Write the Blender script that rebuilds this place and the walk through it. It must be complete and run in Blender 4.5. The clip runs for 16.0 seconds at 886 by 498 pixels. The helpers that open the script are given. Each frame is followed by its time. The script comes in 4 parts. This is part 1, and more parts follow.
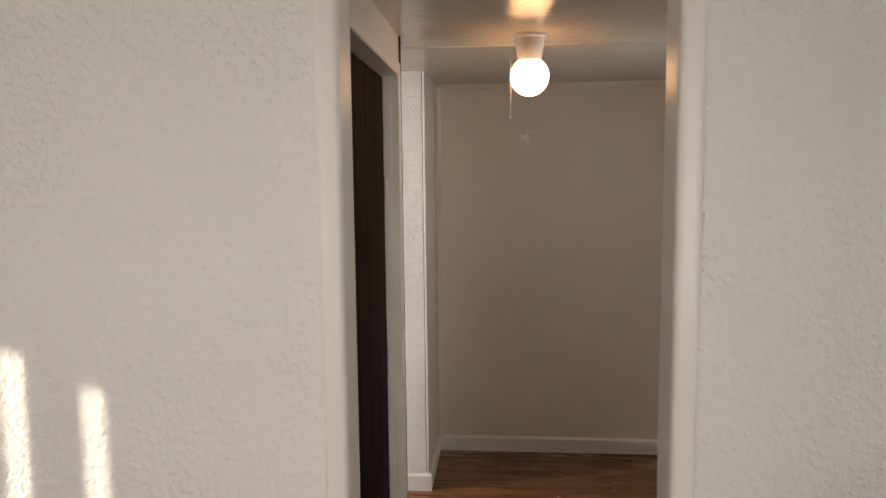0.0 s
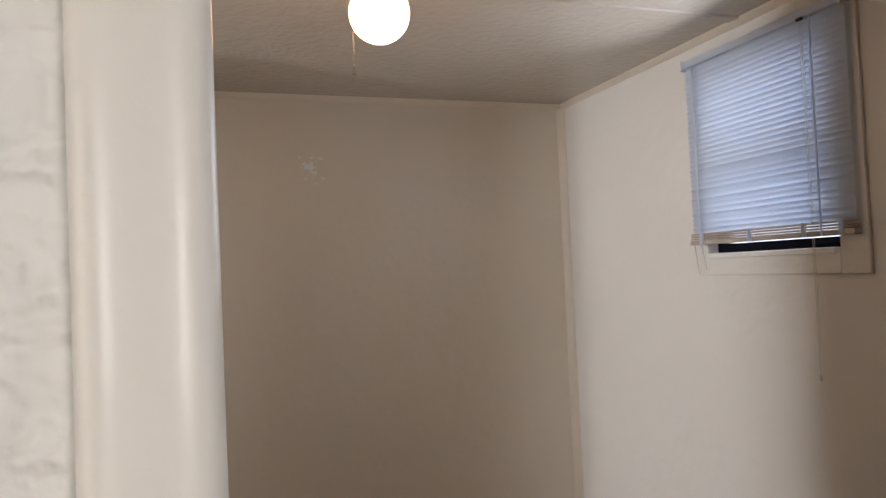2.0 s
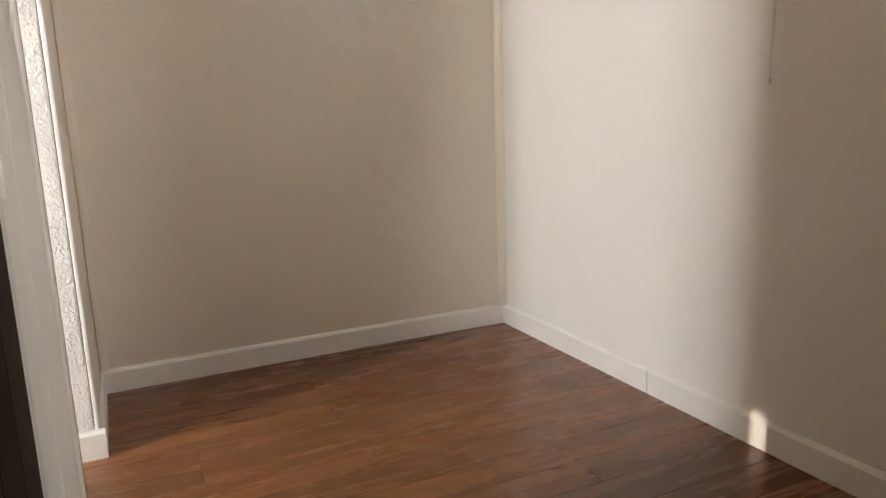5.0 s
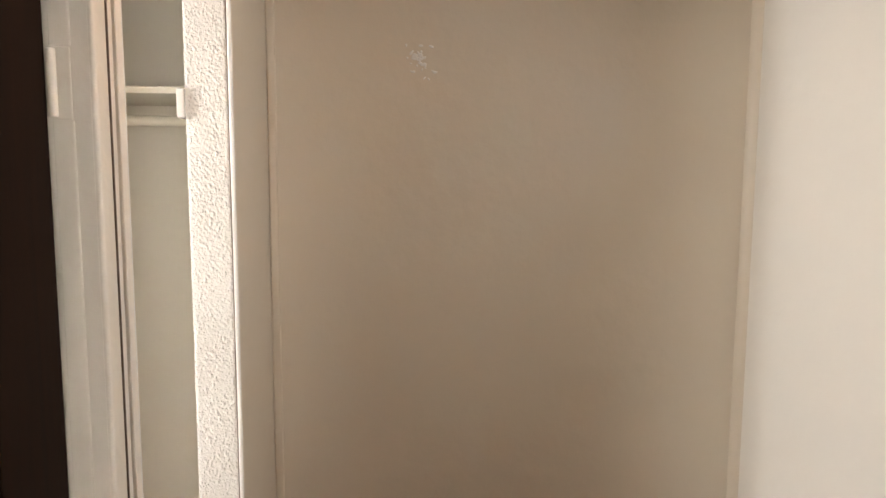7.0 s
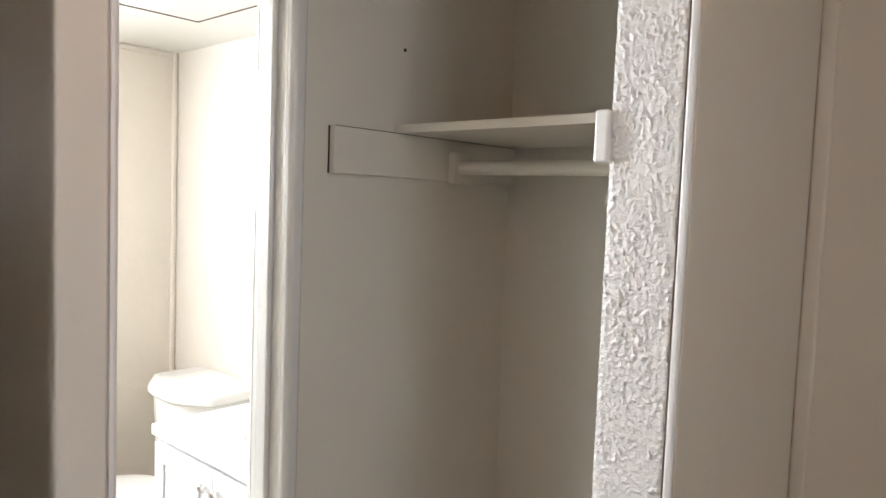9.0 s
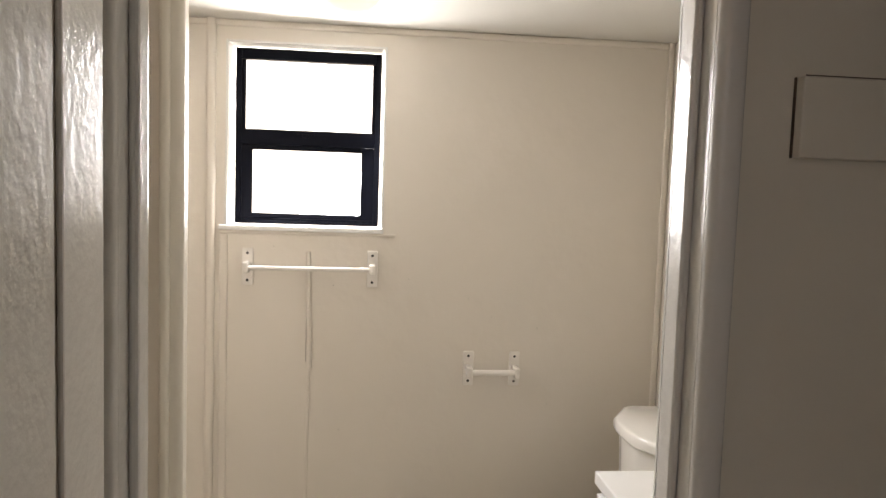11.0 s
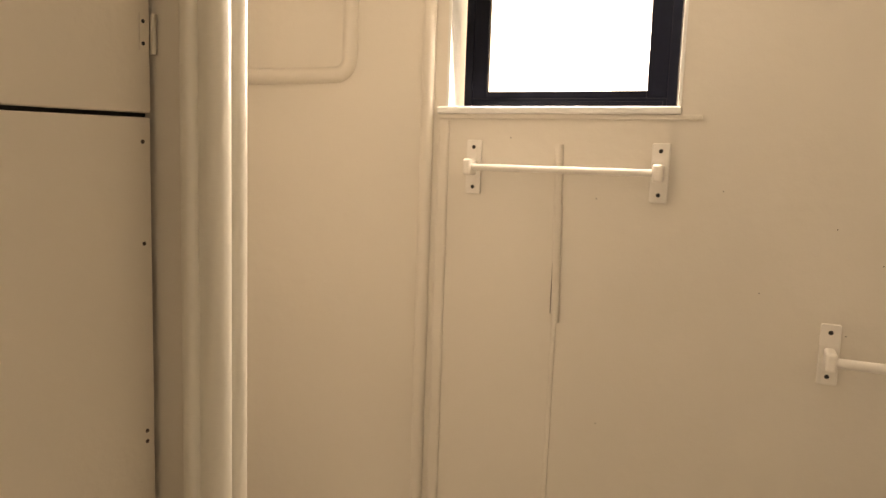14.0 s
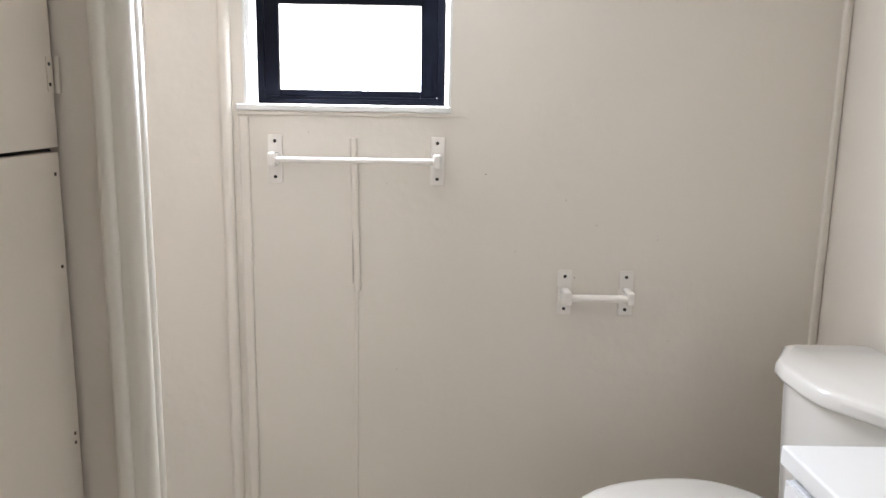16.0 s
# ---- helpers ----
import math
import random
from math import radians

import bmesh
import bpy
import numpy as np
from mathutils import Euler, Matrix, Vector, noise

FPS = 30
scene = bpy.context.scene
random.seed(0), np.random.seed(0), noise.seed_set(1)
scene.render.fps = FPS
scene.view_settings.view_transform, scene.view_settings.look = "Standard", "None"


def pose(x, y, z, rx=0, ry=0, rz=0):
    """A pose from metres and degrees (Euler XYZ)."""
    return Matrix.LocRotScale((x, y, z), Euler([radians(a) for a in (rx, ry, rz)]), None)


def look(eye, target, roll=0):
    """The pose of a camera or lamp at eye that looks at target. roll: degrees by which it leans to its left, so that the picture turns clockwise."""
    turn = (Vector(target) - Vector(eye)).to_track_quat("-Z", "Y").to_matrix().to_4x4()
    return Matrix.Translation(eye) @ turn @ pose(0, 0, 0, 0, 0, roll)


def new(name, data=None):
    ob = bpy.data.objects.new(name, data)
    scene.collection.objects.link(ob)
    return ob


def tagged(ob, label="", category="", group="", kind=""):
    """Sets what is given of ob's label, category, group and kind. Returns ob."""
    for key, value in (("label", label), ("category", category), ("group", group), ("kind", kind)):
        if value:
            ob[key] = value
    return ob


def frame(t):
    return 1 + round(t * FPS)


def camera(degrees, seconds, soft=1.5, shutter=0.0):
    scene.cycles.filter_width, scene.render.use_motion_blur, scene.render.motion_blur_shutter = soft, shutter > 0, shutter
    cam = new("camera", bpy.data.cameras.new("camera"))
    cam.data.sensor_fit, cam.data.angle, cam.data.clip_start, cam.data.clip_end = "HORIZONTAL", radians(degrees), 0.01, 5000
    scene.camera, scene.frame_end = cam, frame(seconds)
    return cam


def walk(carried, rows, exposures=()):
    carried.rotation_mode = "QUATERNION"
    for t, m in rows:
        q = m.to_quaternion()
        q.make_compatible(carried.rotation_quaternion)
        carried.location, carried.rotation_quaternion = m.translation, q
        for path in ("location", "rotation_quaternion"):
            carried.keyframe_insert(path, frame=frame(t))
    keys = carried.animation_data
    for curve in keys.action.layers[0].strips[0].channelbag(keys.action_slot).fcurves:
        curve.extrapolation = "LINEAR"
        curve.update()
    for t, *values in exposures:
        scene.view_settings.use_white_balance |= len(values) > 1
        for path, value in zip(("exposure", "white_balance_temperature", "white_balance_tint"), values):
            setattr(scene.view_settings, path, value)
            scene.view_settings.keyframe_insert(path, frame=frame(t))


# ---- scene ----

# ---------------------------------------------------------------- camera
cam = camera(64.15, 16.0)
PATH = [
    (0, pose(-0.057, -2.439, 1.631, 84.13, 0.56, 4.61)),
    (0.5, pose(-0.136, -2.150, 1.596, 88.61, 0.58, 1.78)),
    (1, pose(-0.240, -1.891, 1.581, 90.97, 0.90, -3.37)),
    (1.5, pose(-0.297, -1.631, 1.518, 91.49, 2.11, -11.29)),
    (2, pose(-0.369, -1.347, 1.383, 91.71, 2.55, -18.95)),
    (2.5, pose(-0.365, -1.205, 1.206, 87.42, 1.89, -23.88)),
    (3, pose(-0.356, -1.159, 1.017, 83.08, 2.82, -25.43)),
    (3.5, pose(-0.346, -1.139, 0.851, 80.19, 2.47, -26.51)),
    (6, pose(-0.267, -1.153, 1.198, 78.98, 1.34, -22.60)),
    (6.5, pose(-0.166, -1.011, 1.326, 81.93, 1.11, -14.19)),
    (7, pose(-0.042, -0.834, 1.464, 83.51, -0.28, -4.90)),
    (7.5, pose(-0.016, -0.582, 1.550, 83.68, -1.00, 3.71)),
    (8, pose(0.014, -0.370, 1.578, 84.64, -1.35, 14.31)),
    (8.5, pose(0.038, -0.110, 1.558, 85.63, -1.65, 27.97)),
    (8.7, pose(0.019, 0.004, 1.545, 85.91, -1.49, 33.66)),
    (9, pose(-0.034, 0.162, 1.527, 86.11, -2.17, 42.20)),
    (9.5, pose(-0.112, 0.339, 1.524, 86.65, -2.20, 54.45)),
    (10, pose(-0.166, 0.442, 1.511, 87.38, -2.83, 65.50)),
    (10.2, pose(-0.181, 0.481, 1.520, 86.88, -2.47, 70.62)),
    (12.3, pose(-0.978, 0.657, 1.473, 86.13, -2.21, 100.23)),
    (12.5, pose(-1.099, 0.685, 1.459, 86.38, -1.92, 103.84)),
    (13, pose(-1.338, 0.714, 1.394, 87.05, -1.51, 111.30)),
    (13.5, pose(-1.383, 0.759, 1.312, 86.38, -1.53, 113.59)),
    (14, pose(-1.308, 0.762, 1.239, 83.16, -1.95, 113.73)),
    (14.5, pose(-1.261, 0.752, 1.210, 79.07, -2.01, 113.66)),
    (15, pose(-1.182, 0.705, 1.223, 77.56, -1.68, 113.43)),
    (15.4, pose(-1.062, 0.654, 1.255, 78.12, -1.84, 106.99)),
    (15.5, pose(-1.035, 0.644, 1.267, 78.72, -1.11, 102.98)),
    (16, pose(-0.991, 0.578, 1.331, 80.20, -0.93, 90.05)),
]
walk(cam, PATH, exposures=[
    (0, 1.15, 7700, 15),
    (1, 1.42, 6700, 13),
    (2, 1.42, 7300, 16),
    (2.5, 1.65, 7500, 15),
    (3, 2.0, 7400, 13),
    (3.5, 2.1, 7000, 12),
    (6, 1.95, 7900, 15),
    (7.5, 2.0, 8100, 14),
    (8.5, 1.9, 7900, 15),
    (9, 1.4, 7000, 13),
    (9.5, 0.9, 6700, 13),
    (10.2, 0.4, 7800, 16),
    (12.3, -0.35, 8100, 18),
    (13.5, -0.42, 8100, 17),
    (14, -0.15, 12600, 24),
    (14.6, -0.05, 12800, 25),
    (15, 0.25, 7100, 16),
    (16, 0.28, 6700, 16),
])

# ---------------------------------------------------------------- world, sun, lights
SUN_AZ = math.atan2(1.22, 1.0)
SUN_EL = radians(7)
world = bpy.data.worlds.new("sky")
scene.world = world
world.use_nodes = True
wn = world.node_tree.nodes
sky = wn.new("ShaderNodeTexSky")
sky.sky_type = "NISHITA"
sky.sun_disc = False
sky.sun_elevation = SUN_EL
sky.sun_rotation = SUN_AZ + math.pi
wn["Background"].inputs["Strength"].default_value = 0.05
world.node_tree.links.new(sky.outputs[0], wn["Background"].inputs["Color"])

sun = new("sun", bpy.data.lights.new("sun", "SUN"))
sun.data.energy = 5.0
sun.data.angle = radians(0.3)
sun.data.color = (1.0, 0.96, 0.91)
sun.matrix_world = look((0, 0, 5), (math.sin(SUN_AZ), math.cos(SUN_AZ), 5 - math.tan(SUN_EL)))


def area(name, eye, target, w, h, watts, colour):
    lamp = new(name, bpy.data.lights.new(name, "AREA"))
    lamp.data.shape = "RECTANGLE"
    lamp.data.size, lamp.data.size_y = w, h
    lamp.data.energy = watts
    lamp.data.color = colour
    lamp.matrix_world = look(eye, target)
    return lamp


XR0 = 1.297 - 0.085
# two unseen lamps added inside the covered window, standing in for front-room daylight
beam = area("front_room_fill_east", (1.3, -5.42, 1.35), (-0.85, 1.5, 1.15), 1.1, 1.5, 2.0, (0.90, 0.94, 1.0))
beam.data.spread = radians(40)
west = area("front_room_fill_west", (-2.6, -5.42, 1.35), (-0.6, -0.4, 1.2), 1.5, 1.5, 6.0, (0.86, 0.92, 1.0))
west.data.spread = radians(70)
area("bath_window_daylight", (-3.02, 0.31, 1.71), (-0.4, 0.75, 1.10), 0.48, 0.6, 29, (0.76, 0.87, 1.0))
glow = area("bedroom_window_daylight", (XR0, 0.39, 1.74), (-1.0, 0.39, 1.74), 0.55, 0.55, 1.8, (0.74, 0.85, 1.0))
glow.data.spread = radians(150)

# ---------------------------------------------------------------- materials


def material(name, colour, rough=0.5, metal=0.0, spec=0.5, var=0.06, var_scale=3.0, bump=0.0, bump_scale=60.0, bump2=0.0, bump2_scale=12.0, coat=0.0):
    m = bpy.data.materials.new(name)
    m.use_nodes = True
    n, l = m.node_tree.nodes, m.node_tree.links
    b = n["Principled BSDF"]
    b.inputs["Roughness"].default_value = rough
    b.inputs["Metallic"].default_value = metal
    b.inputs["Specular IOR Level"].default_value = spec
    b.inputs["Coat Weight"].default_value = coat
    tc = n.new("ShaderNodeTexCoord")
    no = n.new("ShaderNodeTexNoise")
    no.inputs["Scale"].default_value = var_scale
    no.inputs["Detail"].default_value = 6
    l.new(tc.outputs["Object"], no.inputs["Vector"])
    mix = n.new("ShaderNodeMix")
    mix.data_type = "RGBA"
    mix.inputs["A"].default_value = (*[c * (1 - var) for c in colour], 1)
    mix.inputs["B"].default_value = (*[min(1, c * (1 + var)) for c in colour], 1)
    l.new(no.outputs["Fac"], mix.inputs["Factor"])
    l.new(mix.outputs["Result"], b.inputs["Base Color"])
    rr = n.new("ShaderNodeMapRange")
    rr.inputs["To Min"].default_value = max(0.02, rough - 0.08)
    rr.inputs["To Max"].default_value = min(1, rough + 0.08)
    l.new(no.outputs["Fac"], rr.inputs["Value"])
    l.new(rr.outputs["Result"], b.inputs["Roughness"])
    prev = None
    for amount, scale in ((bump, bump_scale), (bump2, bump2_scale)):
        if amount:
            nb = n.new("ShaderNodeTexNoise")
            nb.inputs["Scale"].default_value = scale
            nb.inputs["Detail"].default_value = 3
            l.new(tc.outputs["Object"], nb.inputs["Vector"])
            bp = n.new("ShaderNodeBump")
            bp.inputs["Strength"].default_value = amount
            bp.inputs["Distance"].default_value = 0.6 / scale
            l.new(nb.outputs["Fac"], bp.inputs["Height"])
            if prev:
                l.new(prev, bp.inputs["Normal"])
            prev = bp.outputs["Normal"]
    if prev:
        l.new(prev, b.inputs["Normal"])
    return m


def knockdown(name, colour, scale, depth, rough=0.45):
    """Trowelled plaster texture: flat-topped blobs under thick paint."""
    m = material(name, colour, rough, var=0.04, bump=0.12, bump_scale=220)
    n, l = m.node_tree.nodes, m.node_tree.links
    b = n["Principled BSDF"]
    tc = n["Texture Coordinate"]
    no = n.new("ShaderNodeTexNoise")
    no.inputs["Scale"].default_value = scale
    no.inputs["Detail"].default_value = 1.5
    no.inputs["Distortion"].default_value = 0.15
    l.new(tc.outputs["Object"], no.inputs["Vector"])
    mr = n.new("ShaderNodeMapRange")
    mr.interpolation_type = "SMOOTHSTEP"
    mr.inputs["From Min"].default_value = 0.36
    mr.inputs["From Max"].default_value = 0.76
    l.new(no.outputs["Fac"], mr.inputs["Value"])
    bp = n.new("ShaderNodeBump")
    bp.inputs["Strength"].default_value = 1.0
    bp.inputs["Distance"].default_value = depth
    l.new(mr.outputs["Result"], bp.inputs["Height"])
    old = b.inputs["Normal"].links[0].from_socket
    l.new(old, bp.inputs["Normal"])
    l.new(bp.outputs["Normal"], b.inputs["Normal"])
    return m


def wood(name, dark, light, rough, axis_scale, per_object=True, spec=0.5):
    """Grain stretched along one axis, each board shifted by its own random number."""
    m = bpy.data.materials.new(name)
    m.use_nodes = True
    n, l = m.node_tree.nodes, m.node_tree.links
    b = n["Principled BSDF"]
    b.inputs["Specular IOR Level"].default_value = spec
    tc = n.new("ShaderNodeTexCoord")
    oi = n.new("ShaderNodeObjectInfo")
    add = n.new("ShaderNodeVectorMath")
    add.operation = "MULTIPLY_ADD"
    add.inputs[1].default_value = (37, 23, 11)
    l.new(oi.outputs["Random"], add.inputs[0])
    l.new(tc.outputs["Object"], add.inputs[2])
    mp = n.new("ShaderNodeMapping")
    mp.inputs["Scale"].default_value = axis_scale
    l.new(add.outputs[0], mp.inputs["Vector"])
    g = n.new("ShaderNodeTexNoise")
    g.inputs["Scale"].default_value = 1.0
    g.inputs["Detail"].default_value = 8
    g.inputs["Roughness"].default_value = 0.65
    g.inputs["Distortion"].default_value = 0.7
    l.new(mp.outputs[0], g.inputs["Vector"])
    ramp = n.new("ShaderNodeValToRGB")
    ramp.color_ramp.elements[0].position = 0.22
    ramp.color_ramp.elements[1].position = 0.80
    ramp.color_ramp.elements[0].color = (*dark, 1)
    ramp.color_ramp.elements[1].color = (*light, 1)
    l.new(g.outputs["Fac"], ramp.inputs["Fac"])
    hsv = n.new("ShaderNodeHueSaturation")
    mr = n.new("ShaderNodeMapRange")
    mr.inputs["To Min"].default_value = 0.82
    mr.inputs["To Max"].default_value = 1.15
    l.new(oi.outputs["Random"], mr.inputs["Value"])
    l.new(mr.outputs["Result"], hsv.inputs["Value"])
    l.new(ramp.outputs["Color"], hsv.inputs["Color"])
    l.new(hsv.outputs["Color"], b.inputs["Base Color"])
    rr = n.new("ShaderNodeMapRange")
    rr.inputs["To Min"].default_value = rough - 0.06
    rr.inputs["To Max"].default_value = rough + 0.1
    l.new(g.outputs["Fac"], rr.inputs["Value"])
    l.new(rr.outputs["Result"], b.inputs["Roughness"])
    bp = n.new("ShaderNodeBump")
    bp.inputs["Strength"].default_value = 0.08
    bp.inputs["Distance"].default_value = 0.002
    l.new(g.outputs["Fac"], bp.inputs["Height"])
    l.new(bp.outputs["Normal"], b.inputs["Normal"])
    return m


def glowing(name, colour, strength):
    m = bpy.data.materials.new(name)
    m.use_nodes = True
    b = m.node_tree.nodes["Principled BSDF"]
    b.inputs["Base Color"].default_value = (0.8, 0.8, 0.8, 1)
    b.inputs["Emission Color"].default_value = (*colour, 1)
    b.inputs["Emission Strength"].default_value = strength
    return m


CREAM = (0.67, 0.60, 0.50)
M_WALL = material("cream_wall_paint", CREAM, 0.38, var=0.03, var_scale=2.2, bump=0.10, bump_scale=160, bump2=0.06, bump2_scale=9)
M_RIGHT = material("pale_wall_paint", (0.74, 0.71, 0.66), 0.42, var=0.03, var_scale=2.0, bump=0.10, bump_scale=150, bump2=0.08, bump2_scale=7)
M_CLOSET = material("closet_paint", (0.80, 0.765, 0.68), 0.45, var=0.03, bump=0.08, bump_scale=140, bump2=0.05, bump2_scale=8)
M_BATH = material("bath_panel_paint", (0.72, 0.66, 0.585), 0.37, var=0.025, var_scale=2.0, bump=0.07, bump_scale=130, bump2=0.07, bump2_scale=6)
M_CUP = material("cupboard_panel_paint", (0.74, 0.67, 0.58), 0.36, var=0.03, bump=0.08, bump_scale=120, bump2=0.05, bump2_scale=8)
M_ORANGE = knockdown("orange_peel_wall", (0.74, 0.72, 0.66), 62, 0.0032, 0.45)
M_KNOCK = knockdown("knockdown_plaster", (0.78, 0.76, 0.73), 150, 0.0012, 0.38)
M_PIER = knockdown("thick_painted_plaster", (0.72, 0.68, 0.60), 40, 0.0012, 0.45)
M_TRIM = material("gloss_trim_paint", (0.75, 0.71, 0.63), 0.34, var=0.03, var_scale=5, bump=0.05, bump_scale=25, bump2=0.06, bump2_scale=180)
M_BAR = material("cream_enamel", (0.80, 0.755, 0.70), 0.28, var=0.03, bump=0.05, bump_scale=60)
M_WTRIM = material("white_trim_paint", (0.80, 0.79, 0.76), 0.22, var=0.04, var_scale=10, bump=0.12, bump_scale=60)
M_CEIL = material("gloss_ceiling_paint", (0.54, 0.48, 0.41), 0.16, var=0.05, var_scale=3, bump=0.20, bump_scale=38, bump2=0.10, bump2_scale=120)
M_BCEIL = material("bath_ceiling_paint", (0.70, 0.68, 0.63), 0.35, var=0.03, bump=0.1, bump_scale=60)
M_GAP = material("dark_gap", (0.02, 0.017, 0.014), 0.9)
# dark lines: real cracks and holes, plus the painted shadow line at the batten
M_CRACK_SHADE = material("paint_crack_and_shade", (0.10, 0.07, 0.05), 0.9, var=0.3, var_scale=30)
M_DARKDOOR = wood("dark_walnut_panel", (0.008, 0.0045, 0.003), (0.020, 0.010, 0.006), 0.6, (40, 40, 2.2), spec=0.04)
M_GROOVE = material("door_groove_edge", (0.20, 0.15, 0.11), 0.5)
M_FLOOR = wood("laminate_plank", (0.12, 0.044, 0.015), (0.25, 0.098, 0.036), 0.25, (1.3, 13, 13))
M_VINYL = material("pale_vinyl_floor", (0.55, 0.51, 0.43), 0.4, var=0.3, var_scale=40)
M_PORC = material("glazed_porcelain", (0.80, 0.775, 0.73), 0.10, var=0.012, coat=0.4)
M_VAN = material("white_vanity_paint", (0.82, 0.82, 0.82), 0.28, var=0.015, bump=0.04, bump_scale=80)
M_MARBLE = material("cultured_marble", (0.86, 0.86, 0.85), 0.12, var=0.03, var_scale=6)
M_CHROME = material("chrome", (0.75, 0.75, 0.76), 0.12, 1.0)
M_NICKEL = material("painted_hinge", (0.66, 0.61, 0.53), 0.35, 0.2, bump=0.2, bump_scale=200)
M_SCREW = material("screw_hole", (0.03, 0.028, 0.025), 0.5, 0.4)
M_BLACK = material("black_window_frame", (0.003, 0.004, 0.009), 0.5, spec=0.1, var=0.3, var_scale=30, bump=0.1, bump_scale=80)
M_SLAT = material("vinyl_blind_slat", (0.76, 0.78, 0.80), 0.4, var=0.02)
nt = M_SLAT.node_tree
M_SLAT.node_tree.nodes["Principled BSDF"].inputs["Transmission Weight"].default_value = 0.0
tr = nt.nodes.new("ShaderNodeBsdfTranslucent")
tr.inputs["Color"].default_value = (0.60, 0.72, 0.90, 1)
mx = nt.nodes.new("ShaderNodeMixShader")
mx.inputs["Fac"].default_value = 0.5
nt.links.new(nt.nodes["Principled BSDF"].outputs[0], mx.inputs[1])
nt.links.new(tr.outputs[0], mx.inputs[2])
nt.links.new(mx.outputs[0], nt.nodes["Material Output"].inputs["Surface"])
M_RAIL = material("blind_bottom_slats", (0.42, 0.36, 0.31), 0.45, var=0.15, var_scale=30)
M_CORD = material("grey_cord", (0.5, 0.48, 0.45), 0.7)
M_SUN_MASK = material("sun_mask_sheet", (0.45, 0.42, 0.38), 0.9, var=0.1, bump=0.2, bump_scale=300)
M_ROOM = material("front_room_paint", (0.72, 0.70, 0.65), 0.5, var=0.04, bump=0.1, bump_scale=120)
M_EARTH = material("bare_ground", (0.24, 0.21, 0.16), 0.9, var=0.3, var_scale=2)
M_GLOBE = glowing("lit_opal_globe", (1.0, 0.58, 0.30), 5.2)
M_GLOBE2 = glowing("lit_opal_globe_white", (1.0, 0.82, 0.60), 1.3)
M_SKYCARD = glowing("overexposed_daylight", (0.93, 0.97, 1.0), 4.0)
M_BLUECARD = glowing("hazy_daylight", (0.55, 0.72, 1.0), 1.0)
M_GLASS = bpy.data.materials.new("window_glass")
M_GLASS.use_nodes = True
gb = M_GLASS.node_tree.nodes["Principled BSDF"]
gb.inputs["Transmission Weight"].default_value = 1.0
gb.inputs["Roughness"].default_value = 0.02
gb.inputs["IOR"].default_value = 1.45

# ---------------------------------------------------------------- mesh helpers


def put(bm, lo, hi):
    m = Matrix.LocRotScale([(a + b) / 2 for a, b in zip(lo, hi)], None, [b - a for a, b in zip(lo, hi)])
    bmesh.ops.create_cube(bm, size=1, matrix=m)
    return bm


def box(lo, hi):
    return put(bmesh.new(), lo, hi)


def cyl(bm, a, b, r, r2=None, seg=20):
    a, b = Vector(a), Vector(b)
    d = b - a
    m = Matrix.Translation((a + b) / 2) @ d.to_track_quat("Z", "Y").to_matrix().to_4x4()
    bmesh.ops.create_cone(bm, cap_ends=True, segments=seg, radius1=r, radius2=r if r2 is None else r2, depth=d.length, matrix=m)
    return bm


def prism(profile, origin, u, w, along):
    """A profile of (a, b) pairs laid on the axes u, w at origin and swept by along."""
    bm = bmesh.new()
    o, u, w, along = Vector(origin), Vector(u), Vector(w), Vector(along)
    a = [bm.verts.new(o + u * p + w * q) for p, q in profile]
    b = [bm.verts.new(v.co + along) for v in a]
    k = len(a)
    for i in range(k):
        bm.faces.new((a[i], a[(i + 1) % k], b[(i + 1) % k], b[i]))
    bm.faces.new(a[::-1])
    bm.faces.new(b)
    bmesh.ops.recalc_face_normals(bm, faces=bm.faces)
    return bm


def rounded(width, depth, steps=5, r=None):
    """A board profile with its two outer corners rounded: width along u, proud along w."""
    r = min(depth, width / 2) * 0.8 if r is None else r
    pts = [(0, 0), (width, 0)]
    for i in range(steps + 1):
        t = math.pi / 2 * i / steps
        pts.append((width - r + r * math.cos(t), depth - r + r * math.sin(t)))
    for i in range(steps + 1):
        t = math.pi / 2 * (1 + i / steps)
        pts.append((r + r * math.cos(t), depth - r + r * math.sin(t)))
    return pts


def finish(name, bm, mat, bevel=0.0, smooth=False, segments=2):
    me = bpy.data.meshes.new(name)
    bm.to_mesh(me)
    bm.free()
    me.materials.append(mat)
    ob = new(name, me)
    if smooth:
        for p in me.polygons:
            p.use_smooth = True
        me.set_sharp_from_angle(angle=radians(40))
    if bevel:
        md = ob.modifiers.new("edge", "BEVEL")
        md.width, md.segments, md.limit_method = bevel, segments, "ANGLE"
        md.harden_normals = False
    return ob


def part(name, bm, mat, parent, label="", bevel=0.0, smooth=False, segments=2):
    ob = finish(name, bm, mat, bevel, smooth, segments)
    ob.parent = parent
    ob.matrix_parent_inverse = parent.matrix_world.inverted()
    if label:
        ob["label"] = label
    return ob


def thing(name, at, label, category, group="", kind=""):
    ob = new(name)
    ob.empty_display_size = 0.05
    ob.matrix_world = pose(*at)
    bpy.context.view_layer.update()
    return tagged(ob, label, category, group, kind)


def structure(name, bm, mat, label, category, bevel=0.0, smooth=False):
    return tagged(finish(name, bm, mat, bevel, smooth), label, category, "", "structure")


def boxes(*pairs):
    bm = bmesh.new()
    for lo, hi in pairs:
        put(bm, lo, hi)
    return bm


